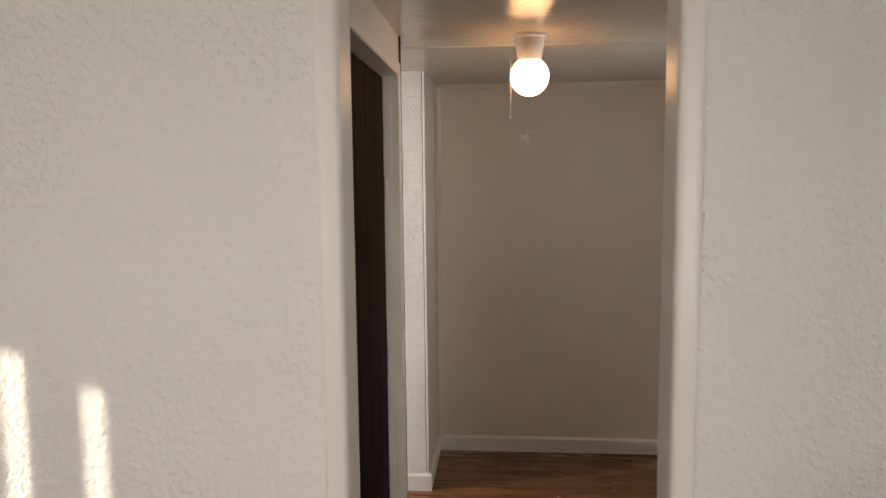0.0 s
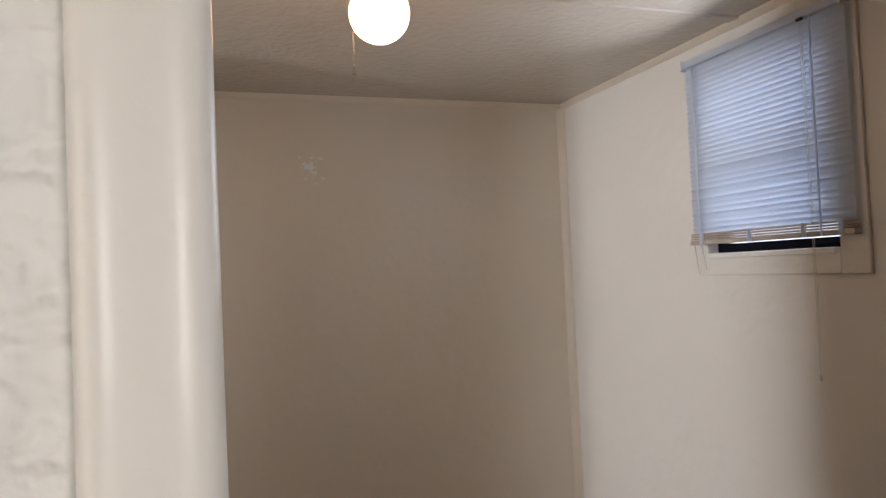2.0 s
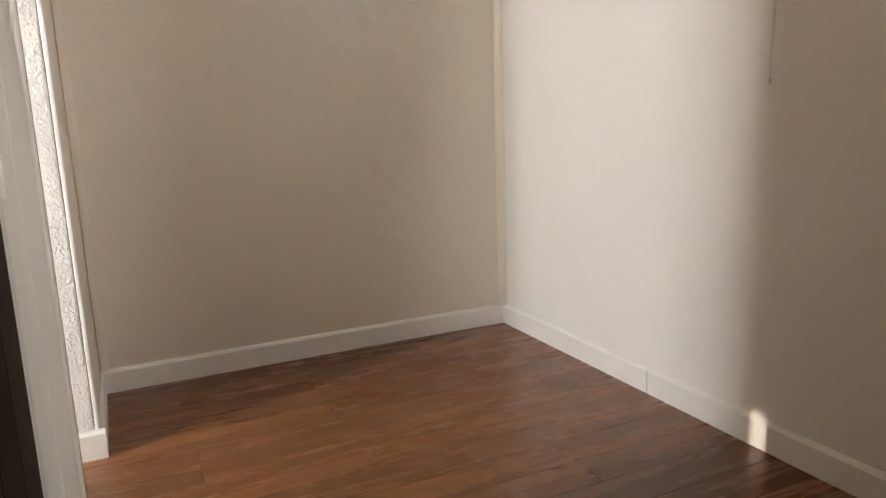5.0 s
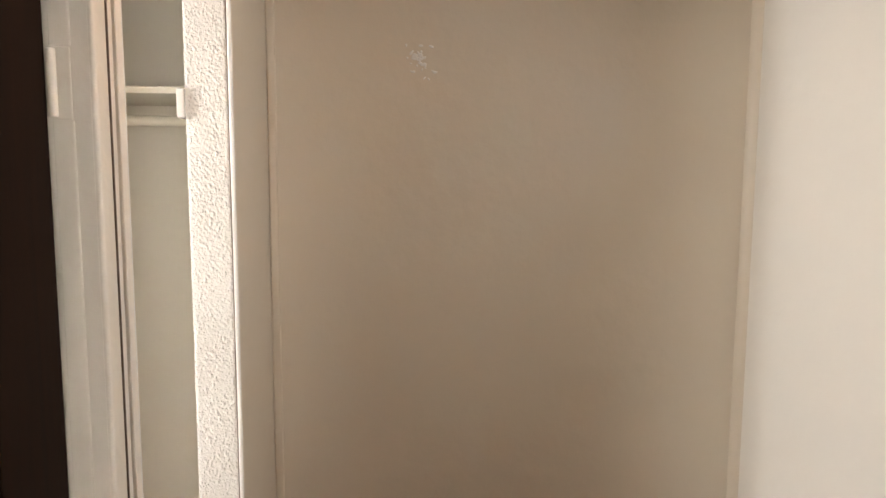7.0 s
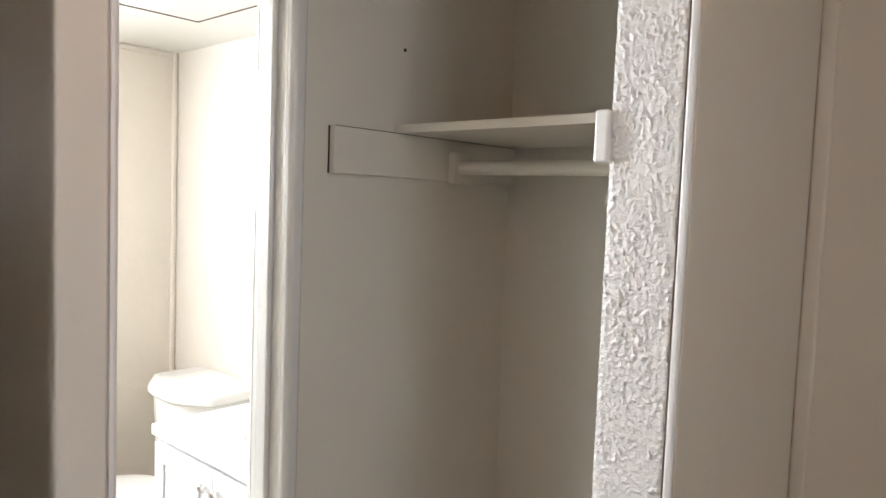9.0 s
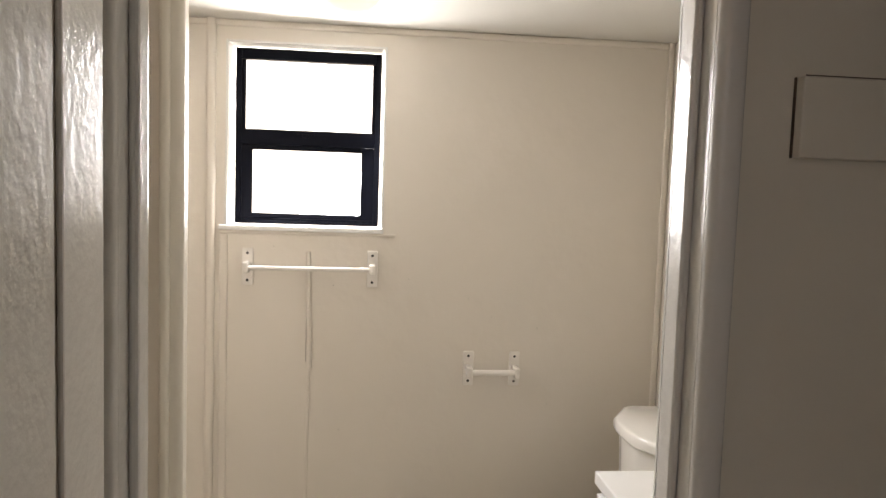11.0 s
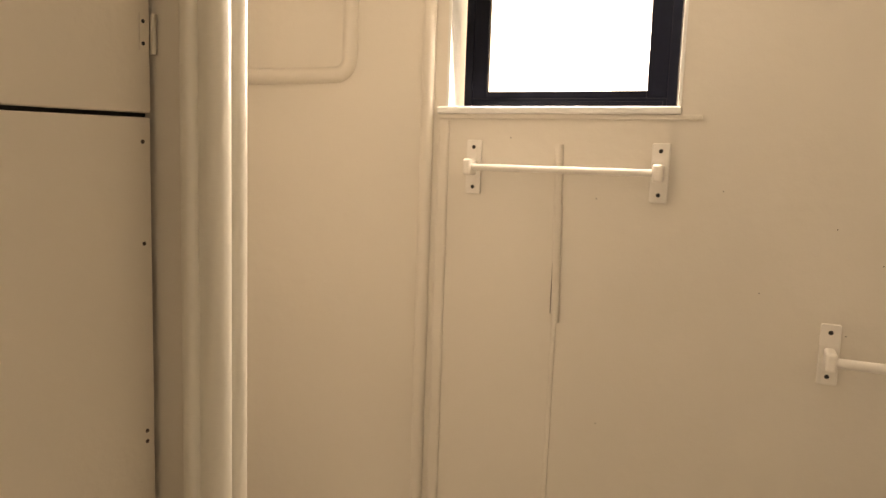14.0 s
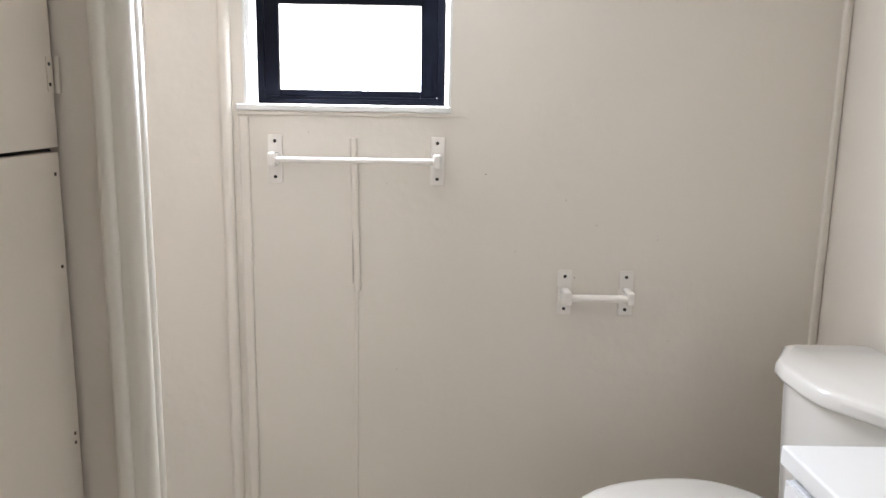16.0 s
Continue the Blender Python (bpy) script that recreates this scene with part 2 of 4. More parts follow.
def spattered(x0, x1, y0, y1, z0, z1):
    """A wall block whose end at y0 carries thick trowelled plaster in real relief."""
    bm = bmesh.new()
    nx, nz = 60, 1000
    grid = []
    for k in range(nz + 1):
        z = z0 + (z1 - z0) * k / nz
        line = []
        for i in range(nx + 1):
            x = x0 + (x1 - x0) * i / nx
            p = Vector((x * 150, z * 125, 3.1))
            a = noise.noise(p) + 0.45 * noise.noise(p * 2.3)
            b = noise.noise(Vector((x * 45, z * 38, 9.7)))
            h = min(1, max(0, (a - 0.02) / 0.5)) * 0.0024 * (0.75 + b)
            edge = min(i, nx - i) / 4
            h = h * min(1, 0.35 + edge) - max(0, 1 - edge) * 0.002
            line.append(bm.verts.new((x, y0 - h, z)))
        grid.append(line)
    for a, b in zip(grid, grid[1:]):
        for i in range(nx):
            bm.faces.new((a[i], a[i + 1], b[i + 1], b[i]))
    low = [bm.verts.new((x0, y1, z0)), bm.verts.new((x1, y1, z0))]
    top = [bm.verts.new((x0, y1, z1)), bm.verts.new((x1, y1, z1))]
    bm.faces.new([g[0] for g in grid][::-1] + [low[0], top[0]][::1])
    bm.faces.new([g[-1] for g in grid] + [top[1], low[1]])
    bm.faces.new((low[0], low[1], top[1], top[0]))
    bmesh.ops.recalc_face_normals(bm, faces=bm.faces)
    return bm


# ---------------------------------------------------------------- plan
H = 2.147          # bedroom and hall ceiling
HB = 2.122         # bathroom ceiling
YB = 1.649         # bedroom back wall
XR = 1.297         # bedroom window wall
XH = -0.432        # hall wall with the dark door
XC = -1.156        # wall between bathroom and closet
XW = -3.0          # bathroom window wall
YN = 1.686         # bathroom wall behind the toilet
YD0, YD1 = -1.08, -0.985   # wall with the first doorway
YV = 0.262         # wall line beside the opened bathroom door
YP = 0.246         # end of the hall wall
DL, DR = -0.362, 0.270     # first doorway, clear width
SX0, SX1, SY = -0.552, -0.429, 1.09  # stub wall beside the closet
FX0, FX1, FY = -7.6, 2.6, -5.5      # front room

# ground and floors
structure("ground", box((-60, -60, -0.5), (60, 60, -0.42)), M_EARTH, "bare brown earth around the building", "ground")
structure("floor", box((FX0, FY - 0.1, -0.12), (XR + 0.1, YB + 0.1, -0.016)), M_GAP, "dark subfloor under the laminate planks", "floor")
structure("bath_floor", box((XW - 0.1, -0.8, -0.02), (XC - 0.02, YN + 0.1, 0.004)), M_VINYL, "pale speckled vinyl floor of the bathroom", "floor")

# bedroom and hall walls
structure("wall_north", box((SX1 - 0.05, YB, -0.1), (XR + 0.1, YB + 0.1, H + 0.1)), M_WALL, "cream satin-painted back wall of the bedroom", "wall")
WY0, WY1, WZ0, WZ1 = 0.125, 0.655, 1.385, 2.02
structure("wall_east", boxes(((XR, YD1, -0.1), (XR + 0.1, WY0, H + 0.1)), ((XR, WY1, -0.1), (XR + 0.1, YB, H + 0.1)),
          ((XR, WY0, -0.1), (XR + 0.1, WY1, WZ0)), ((XR, WY0, WZ1), (XR + 0.1, WY1, H + 0.1))), M_RIGHT, "pale painted wall with a small high window", "wall")
structure("wall_doorway", boxes(((FX0, YD0, -0.1), (DL - 0.02, YD1, H + 0.2)), ((DR + 0.02, YD0, -0.1), (XR + 0.1, YD1, H + 0.2)),
          ((DL - 0.02, YD0, 2.06), (DR + 0.02, YD1, H + 0.2))), M_ORANGE, "off-white orange-peel textured wall around the doorway", "wall")
DY0, DY1 = -0.70, 0.173
structure("wall_hall", boxes(((XH - 0.1, YD1, -0.1), (XH, DY0 - 0.02, H + 0.1)), ((XH - 0.1, DY1 + 0.02, -0.1), (XH, YP, H + 0.1)),
          ((XH - 0.1, DY0 - 0.02, 2.02), (XH, DY1 + 0.02, H + 0.1))), M_PIER, "cream plastered hall wall beside the dark door", "wall", 0.006)
structure("wall_vestibule", box((XC - 0.1, YV - 0.13, -0.1), (XH - 0.1, YV - 0.03, H + 0.1)), M_WALL, "plain cream wall behind the opened bathroom door", "wall")
# backing added out of view, coloured near-black in place of shade
structure("wall_behind_dark_door", box((XH - 0.5, YD1, -0.1), (XH - 0.45, YV - 0.1, H + 0.1)), M_GAP, "unseen added backing behind the dark door, darkness put into its colour", "wall")
structure("wall_stub", spattered(SX0, SX1 - 0.012, SY, YB, -0.1, H + 0.02), M_KNOCK, "white knockdown-textured end of the closet wall", "wall", 0, True)
structure("wall_stub_face", box((SX1 - 0.0125, SY + 0.006, -0.05), (SX1, YB - 0.001, H + 0.01)), M_WALL, "smooth cream panel on the closet wall", "wall", 0.004)
structure("wall_closet_back", box((XC - 0.06, YB + 0.004, -0.1), (SX1 - 0.06, YB + 0.1, H + 0.1)), M_CLOSET, "cream painted back of the closet", "wall")
BD0, BD1 = 0.288, 0.955
structure("wall_bath_door", boxes(((XC - 0.1, YV, -0.1), (XC, BD0 - 0.02, H + 0.1)), ((XC - 0.1, BD1 + 0.02, -0.1), (XC, YB + 0.05, H + 0.1)),
          ((XC - 0.1, BD0 - 0.02, 2.05), (XC, BD1 + 0.02, H + 0.1))), M_CLOSET, "cream wall between closet and bathroom", "wall")
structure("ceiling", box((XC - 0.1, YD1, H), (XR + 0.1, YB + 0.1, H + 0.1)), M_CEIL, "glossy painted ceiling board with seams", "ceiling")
structure("ceiling_front", box((FX0, FY, H + 0.14), (FX1, YD0, H + 0.24)), M_ROOM, "plain painted ceiling of the front room", "ceiling")

# bathroom walls
BY0, BY1, BZ0, BZ1 = 0.028, 0.592, 1.378, 2.05
structure("wall_bath_window", boxes(((XW - 0.12, -0.8, -0.1), (XW, BY0, HB + 0.1)), ((XW - 0.12, BY1, -0.1), (XW, YN + 0.1, HB + 0.1)),
          ((XW - 0.12, BY0, -0.1), (XW, BY1, BZ0)), ((XW - 0.12, BY0, BZ1), (XW, BY1, HB + 0.1))), M_BATH, "cream glossy panelled wall with a small window", "wall")
structure("wall_bath_north", box((XW, YN, -0.1), (XC - 0.1, YN + 0.1, HB + 0.1)), M_BATH, "cream wall behind the toilet", "wall")
structure("wall_cupboard", boxes(((-2.03, -0.08, -0.1), (XC - 0.1, 0.005, HB + 0.1))), M_BATH, "cream wall carrying the cupboard doors", "wall")
structure("wall_shower_back", box((XW, -0.8, -0.1), (-2.02, -0.72, HB + 0.1)), M_BATH, "cream back wall of the shower stall", "wall")
structure("wall_shower_side", box((-2.03, -0.72, -0.1), (-1.97, -0.08, HB + 0.1)), M_BATH, "cream side wall of the shower stall", "wall")
structure("wall_bath_corner", box((XC - 0.1, -0.08, -0.1), (XC, YV - 0.1, H + 0.1)), M_BATH, "cream wall beside the bathroom doorway", "wall")
structure("ceiling_bath", box((XW - 0.1, -0.8, HB), (XC - 0.1, YN + 0.1, HB + 0.1)), M_BCEIL, "white painted bathroom ceiling with panel seams", "ceiling")

# unseen front room, added to close the place behind the camera and admit the sun
CW0, CW1, CZ0, CZ1 = -7.4, 2.4, 0.5, 2.27
structure("wall_front", boxes(((FX0 - 0.1, FY - 0.1, -0.1), (CW0, FY, H + 0.3)), ((CW1, FY - 0.1, -0.1), (FX1 + 0.1, FY, H + 0.3)),
          ((CW0, FY - 0.1, -0.1), (CW1, FY, CZ0)), ((CW0, FY - 0.1, CZ1), (CW1, FY, H + 0.3))), M_ROOM, "plain unseen front room wall, added with a wide opening for the sun", "wall")
structure("wall_front_west", box((FX0 - 0.1, FY, -0.1), (FX0, YD1, H + 0.3)), M_ROOM, "plain painted front room wall", "wall")
structure("wall_front_east", box((FX1, FY, -0.1), (FX1 + 0.1, YD1, H + 0.3)), M_ROOM, "plain painted front room wall", "wall")
structure("wall_front_return", box((XR + 0.1, YD0, -0.1), (FX1, YD1, H + 0.3)), M_ROOM, "plain painted front room wall", "wall")
structure("floor_front", box((FX0, FY - 0.1, -0.0155), (XR + 0.1, -3.0, 0.0)), M_FLOOR, "brown floor of the front room", "floor")
structure("floor_front_west", box((FX0, -3.0, -0.0155), (-3.0, YD0, 0.0)), M_FLOOR, "brown floor of the front room", "floor")
structure("floor_front_east", box((XR + 0.1, FY - 0.1, -0.12), (FX1 + 0.1, YD1, 0.0)), M_FLOOR, "brown floor of the front room", "floor")

# unseen sheets added to mask the sun; gaps are back-projected from the thin streaks
ratio = math.tan(SUN_AZ)
GY = FY - 0.13
rise = math.tan(SUN_EL) / math.cos(SUN_AZ)
gap_x = [(-1.072 - ratio * (YD0 - GY), 0.050, 1.275 + rise * (YD0 - GY)), (-0.898 - ratio * (YD0 - GY), 0.046, 1.20 + rise * (YD0 - GY)), (XR - ratio * (0.20 - GY), 0.036, 0.10 + rise * (0.20 - GY))]
edges = sorted(gap_x)
start = CW0 - 0.05
for gx, gw, top in edges:
    cur = thing("curtain", (start, FY - 0.13, CZ0), "unseen beige sheet added to cut the sunlight into streaks", "curtain", "window curtains")
    part("sun_mask", box((start, FY - 0.14, CZ0 - 0.1), (gx - gw / 2, FY - 0.12, CZ1 + 0.1)), M_SUN_MASK, cur)
    if top < CZ1:
        part("gap_mask", box((gx - gw / 2, FY - 0.14, top), (gx + gw / 2, FY - 0.12, CZ1 + 0.1)), M_SUN_MASK, cur)
    start = gx + gw / 2
cur = thing("curtain", (start, FY - 0.13, CZ0), "unseen beige sheet added to cut the sunlight into streaks", "curtain", "window curtains")
part("sun_mask", box((start, FY - 0.14, CZ0 - 0.1), (CW1 + 0.05, FY - 0.12, CZ1 + 0.1)), M_SUN_MASK, cur)

# ---------------------------------------------------------------- trim


def baseboard(name, x0, y0, x1, y1, nx, ny, h=0.09, d=0.014):
    """A baseboard from one floor point to another, proud along the normal."""
    prof = [(0, 0), (d, 0), (d, h - 0.012), (d * 0.55, h - 0.003), (d * 0.25, h), (0, h)]
    return structure(name, prism(prof, (x0, y0, 0.0), (nx, ny, 0), (0, 0, 1), (x1 - x0, y1 - y0, 0)), M_RIGHT, "cream painted wooden baseboard", "baseboard")


JB = 0.652
baseboard("baseboard_north", SX1, YB, XR, YB, 0, -1)
baseboard("baseboard_east", XR, JB + 0.0015, XR, YB - 0.014, -1, 0)
baseboard("baseboard_east_2", XR, YD1, XR, JB - 0.0015, -1, 0)
baseboard("baseboard_stub", SX1, SY, SX1, YB - 0.014, 1, 0)
baseboard("baseboard_stub_end", SX0, SY, SX1 + 0.014, SY, 0, -1)
baseboard("baseboard_hall", XH, YD1, XH, DY0 - 0.08, 1, 0)
baseboard("baseboard_pier", XH, DY1 + 0.048, XH, YP, 1, 0)
baseboard("baseboard_closet", XC, BD1 + 0.05, XC, YB, 1, 0)
baseboard("baseboard_south", DR + 0.07, YD1, XR, YD1, 0, 1)
baseboard("baseboard_vestibule", XC, YV - 0.03, XH - 0.1, YV - 0.03, 0, 1)

# corner beads and cornices of the bedroom
cove = [(0, 0), (0.022, 0), (0.018, 0.008), (0.008, 0.018), (0, 0.022)]
structure("trim_cornice_north", prism(cove, (SX1, YB, H), (0, -1, 0), (0, 0, -1), (XR - SX1, 0, 0)), M_WALL, "thin painted cove under the ceiling", "trim")
structure("trim_cornice_east", prism(cove, (XR, YD1, H), (-1, 0, 0), (0, 0, -1), (0, YB - YD1 - 0.02, 0)), M_WALL, "thin painted cove under the ceiling", "trim")
structure("trim_corner", prism([(0, 0), (0.03, 0), (0.027, 0.009), (0.009, 0.027), (0, 0.03)], (XR, YB, 0.085), (-1, 0, 0), (0, -1, 0), (0, 0, H - 0.105)), M_WALL, "cream corner moulding", "trim", 0, True)
structure("trim_corner_stub", prism(rounded(0.03, 0.008), (SX1 + 0.0, YB - 0.0, 0.085), (1, 0, 0), (0, -1, 0), (0, 0, H - 0.1)), M_WALL, "cream flat corner batten", "trim", 0, True)
structure("trim_stub_edge", prism(rounded(0.012, 0.005), (SX1 - 0.012, SY + 0.001, 0.085), (1, 0, 0), (0, -1, 0), (0, 0, H - 0.085)), M_WTRIM, "white wooden corner strip on the plaster edge", "trim", 0, True)
structure("trim_stub_crack", box((SX1 - 0.0145, SY - 0.0012, 0.1), (SX1 - 0.0118, SY + 0.002, H)), M_CRACK_SHADE, "dark split between plaster and corner strip", "trim")
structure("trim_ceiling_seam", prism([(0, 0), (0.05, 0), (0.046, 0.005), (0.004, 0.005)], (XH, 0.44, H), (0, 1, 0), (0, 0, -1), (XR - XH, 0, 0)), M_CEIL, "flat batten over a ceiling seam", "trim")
structure("trim_stub_header", box((XC, SY - 0.0, 2.07), (SX0, SY + 0.09, H + 0.02)), M_CLOSET, "cream header above the closet opening", "trim", 0.004)


def casing_set(name, label, mat, plane, normal, axis, a0, a1, top, width, depth, foot=0.0):
    """Two rounded legs and a head on one face of a wall. axis 0: along x, 1: along y."""
    ob = thing(name, (0, 0, 0), label, "trim", "", "structure")
    n = Vector(normal)
    e = Vector((1, 0, 0)) if axis == 0 else Vector((0, 1, 0))
    base = Vector((0, plane, foot)) if axis == 0 else Vector((plane, 0, foot))
    part("leg", prism(rounded(width, depth), base + e * (a0 - width), e, n, (0, 0, top - foot + width)), mat, ob, "", 0, True)
    part("leg", prism(rounded(width, depth), base + e * a1, e, n, (0, 0, top - foot + width)), mat, ob, "", 0, True)
    b2 = base + e * (a0 + 0.001)
    part("head", prism(rounded(width, depth), Vector((b2.x, b2.y, top)), (0, 0, 1), n, e * (a1 - a0 - 0.002)), mat, ob, "", 0, True)
    return ob


def jamb_set(name, label, mat, axis, p0, p1, a0, a1, top, stop=True):
    """Boards lining an opening, with a door stop."""
    ob = thing(name, (0, 0, 0), label, "door frame", "", "structure")

    def b(u0, u1, v0, v1, z0, z1):
        return box((u0, v0, z0), (u1, v1, z1)) if axis == 0 else box((v0, u0, z0), (v1, u1, z1))

    part("jamb", b(a0 - 0.02, a0, p0, p1, 0, top), mat, ob, "", 0.003)
    part("jamb", b(a1, a1 + 0.02, p0, p1, 0, top), mat, ob, "", 0.003)
    part("head_jamb", b(a0 - 0.02, a1 + 0.02, p0, p1, top, top + 0.018), mat, ob, "", 0.003)
    if stop:
        m = (p0 + p1) / 2
        part("stop", b(a0, a0 + 0.012, m - 0.018, m + 0.018, 0, top - 0.012), mat, ob, "", 0.004)
        part("stop", b(a1 - 0.012, a1, m - 0.018, m + 0.018, 0, top - 0.012), mat, ob, "", 0.004)
        part("stop", b(a0, a1, m - 0.018, m + 0.018, top - 0.012, top), mat, ob, "", 0.004)
    return ob


casing_set("trim_doorway_front", "rounded off-white casing around the doorway", M_TRIM, YD0, (0, -1, 0), 0, DL, DR, 2.04, 0.048, 0.018)
casing_set("trim_doorway_back", "rounded off-white casing around the doorway", M_TRIM, YD1, (0, 1, 0), 0, DL, DR, 2.04, 0.048, 0.016)
jamb_set("door_frame_1", "cream painted jambs of an open doorway", M_TRIM, 0, YD0, YD1, DL, DR, 2.04, False)
jamb_set("door_frame_2", "cream painted jambs around the dark door", M_TRIM, 1, XH - 0.1, XH + 0.002, DY0, DY1, 2.0, False)
casing_set("trim_dark_door", "worn cream casing around the dark door", M_PIER, XH, (1, 0, 0), 1, DY0, DY1, 2.0, 0.047, 0.007)
jamb_set("door_frame_3", "glossy white jambs of the bathroom doorway", M_WTRIM, 1, XC - 0.1, XC, BD0, BD1, 2.03)
casing_set("trim_bath_door", "glossy white half-round casing at the bathroom doorway", M_WTRIM, XC, (1, 0, 0), 1, BD0, BD1, 2.03, 0.036, 0.016)
casing_set("trim_bath_door_inner", "glossy white casing inside the bathroom", M_WTRIM, XC - 0.1, (-1, 0, 0), 1, BD0, BD1, 2.03, 0.036, 0.014)
structure("trim_pier_crack", box((XH - 0.001, YP - 0.0245, 0.1), (XH + 0.0075, YP - 0.0222, H)), M_CRACK_SHADE, "dark split in the paint along the corner strip", "trim")
structure("trim_pier_corner", prism(rounded(0.022, 0.006), (XH, YP - 0.022, 0.09), (0, 1, 0), (1, 0, 0), (0, 0, H - 0.09)), M_TRIM, "cream corner strip", "trim", 0, True)

# ---------------------------------------------------------------- doors
DF = XH - 0.054    # face of the dark door
dark = thing("door_1", (DF, DY0, 0), "closed dark walnut-brown hollow door with grooved boards", "door")
nb = 5
bw = (DY1 - DY0 - 0.012) / nb
for i in range(nb):
    y0 = DY0 + 0.006 + i * bw
    part("board", box((DF - 0.032, y0 + 0.0025, 0.012), (DF, y0 + bw - 0.0025, 1.994)), M_DARKDOOR, dark, "", 0.002)
    if i:
        part("groove", box((DF - 0.03, y0 - 0.002, 0.012), (DF - 0.0045, y0 + 0.002, 1.99)), M_GROOVE, dark)
for z in (0.25, 0.92, 1.575):
    part("hinge", cyl(bmesh.new(), (DF + 0.007, DY1 - 0.008, z - 0.045), (DF + 0.007, DY1 - 0.008, z + 0.045), 0.0065), M_TRIM, dark, "paint-covered hinge", 0.002, True)
    part("hinge_leaf", box((DF + 0.008, DY1 - 0.0035, z - 0.048), (DF + 0.030, DY1 - 0.0002, z + 0.048)), M_TRIM, dark, "thickly painted hinge leaf", 0.0015)
structure("trim_dark_door_stop", prism(rounded(0.026, 0.0035), (DF + 0.003, DY1, 0.0), (1, 0, 0), (0, -1, 0), (0, 0, 0.2)), M_TRIM, "thick ridge of paint along the jamb", "trim", 0, True)
for k, (za, zb) in enumerate(((0.30, 0.87), (0.97, 1.525), (1.625, 1.99))):
    structure(f"trim_dark_door_ridge_{k + 1}", prism(rounded(0.028, 0.003), (DF + 0.003, DY1, za), (1, 0, 0), (0, -1, 0), (0, 0, zb - za)), M_TRIM, "thick ridge of paint along the jamb", "trim", 0, True)

LX0, LX1, LY0, LY1 = -1.085, -0.440, 0.264, 0.299
leaf = thing("door_2", (LX0, LY0, 0), "glossy white panelled bathroom door standing open against the wall", "door")
part("slab", box((LX0, LY0, 0.015), (LX1, LY1 - 0.006, 2.005)), M_TRIM, leaf, "", 0.002)
sw = 0.11
for nm, a, b, c, d in (("stile", LX0, LX0 + sw, 0.015, 2.005), ("stile", LX1 - sw, LX1, 0.015, 2.005), ("rail", LX0 + sw, LX1 - sw, 1.80, 2.005), ("rail", LX0 + sw, LX1 - sw, 0.86, 1.02), ("rail", LX0 + sw, LX1 - sw, 0.015, 0.25)):
    part(nm, box((a, LY1 - 0.0058, c), (b, LY1, d)), M_WTRIM, leaf, "", 0.0025)
for z0, z1 in ((0.25, 0.86), (1.02, 1.80)):
    for k, (ins, pr) in enumerate(((0.012, 0.004), (0.05, 0.0035))):
        part("panel", box((LX0 + sw + ins, LY1 - 0.0058, z0 + ins), (LX1 - sw - ins, LY1 - 0.0058 + pr + 0.001 * k, z1 - ins)), M_WTRIM, leaf, "", 0.0035)
part("knob", cyl(cyl(bmesh.new(), (LX1 - 0.06, LY1, 0.94), (LX1 - 0.06, LY1 + 0.02, 0.94), 0.012), (LX1 - 0.06, LY1 + 0.02, 0.94), (LX1 - 0.06, LY1 + 0.03, 0.94), 0.025, 0.022), M_CHROME, leaf, "round metal door knob", 0.003, True)
for z in (0.25, 1.05, 1.78):
    part("hinge", cyl(bmesh.new(), (LX0 - 0.006, LY1 + 0.004, z - 0.045), (LX0 - 0.006, LY1 + 0.004, z + 0.045), 0.006), M_NICKEL, leaf, "", 0, True)

leaf.matrix_world = pose(LX0, LY0, 0, 0, 0, 3.5)

# ---------------------------------------------------------------- lamps


def globe_lamp(x, y, ceiling_z, r, drop, mat, chain):
    lamp = thing("ceiling_lamp", (x, y, ceiling_z), "lit opal glass globe lamp on the ceiling", "ceiling lamp")
    base = bmesh.new()
    cyl(base, (x, y, ceiling_z - 0.012), (x, y, ceiling_z), r * 0.86, r * 0.9, 40)
    cyl(base, (x, y, ceiling_z - drop - 0.012), (x, y, ceiling_z - 0.012), r * 0.60, r * 0.78, 40)
    part("fitter", base, M_VAN, lamp, "white metal fitter ring", 0.002, True)
    g = bmesh.new()
    bmesh.ops.create_uvsphere(g, u_segments=40, v_segments=24, radius=r, matrix=Matrix.Translation((x, y, ceiling_z - drop - r * 0.86)))
    part("globe", g, mat, lamp, "glowing opal glass globe", 0, True)
    if chain:
        c = bmesh.new()
        cx = x - r * 0.98
        for i in range(30):
            z = ceiling_z - 0.05 - i * 0.0080
            bmesh.ops.create_icosphere(c, subdivisions=1, radius=0.0026, matrix=Matrix.Translation((cx, y - 0.02, z)))
        cyl(c, (cx, y - 0.02, ceiling_z - 0.305), (cx, y - 0.02, ceiling_z - 0.287), 0.0045, 0.003, 10)
        part("pull_chain", c, M_CHROME, lamp, "beaded metal pull chain")
    return lamp


globe_lamp(0.052, 0.26, H, 0.072, 0.088, M_GLOBE, True)
globe_lamp(-1.98, 0.50, HB, 0.080, 0.06, M_GLOBE2, False)

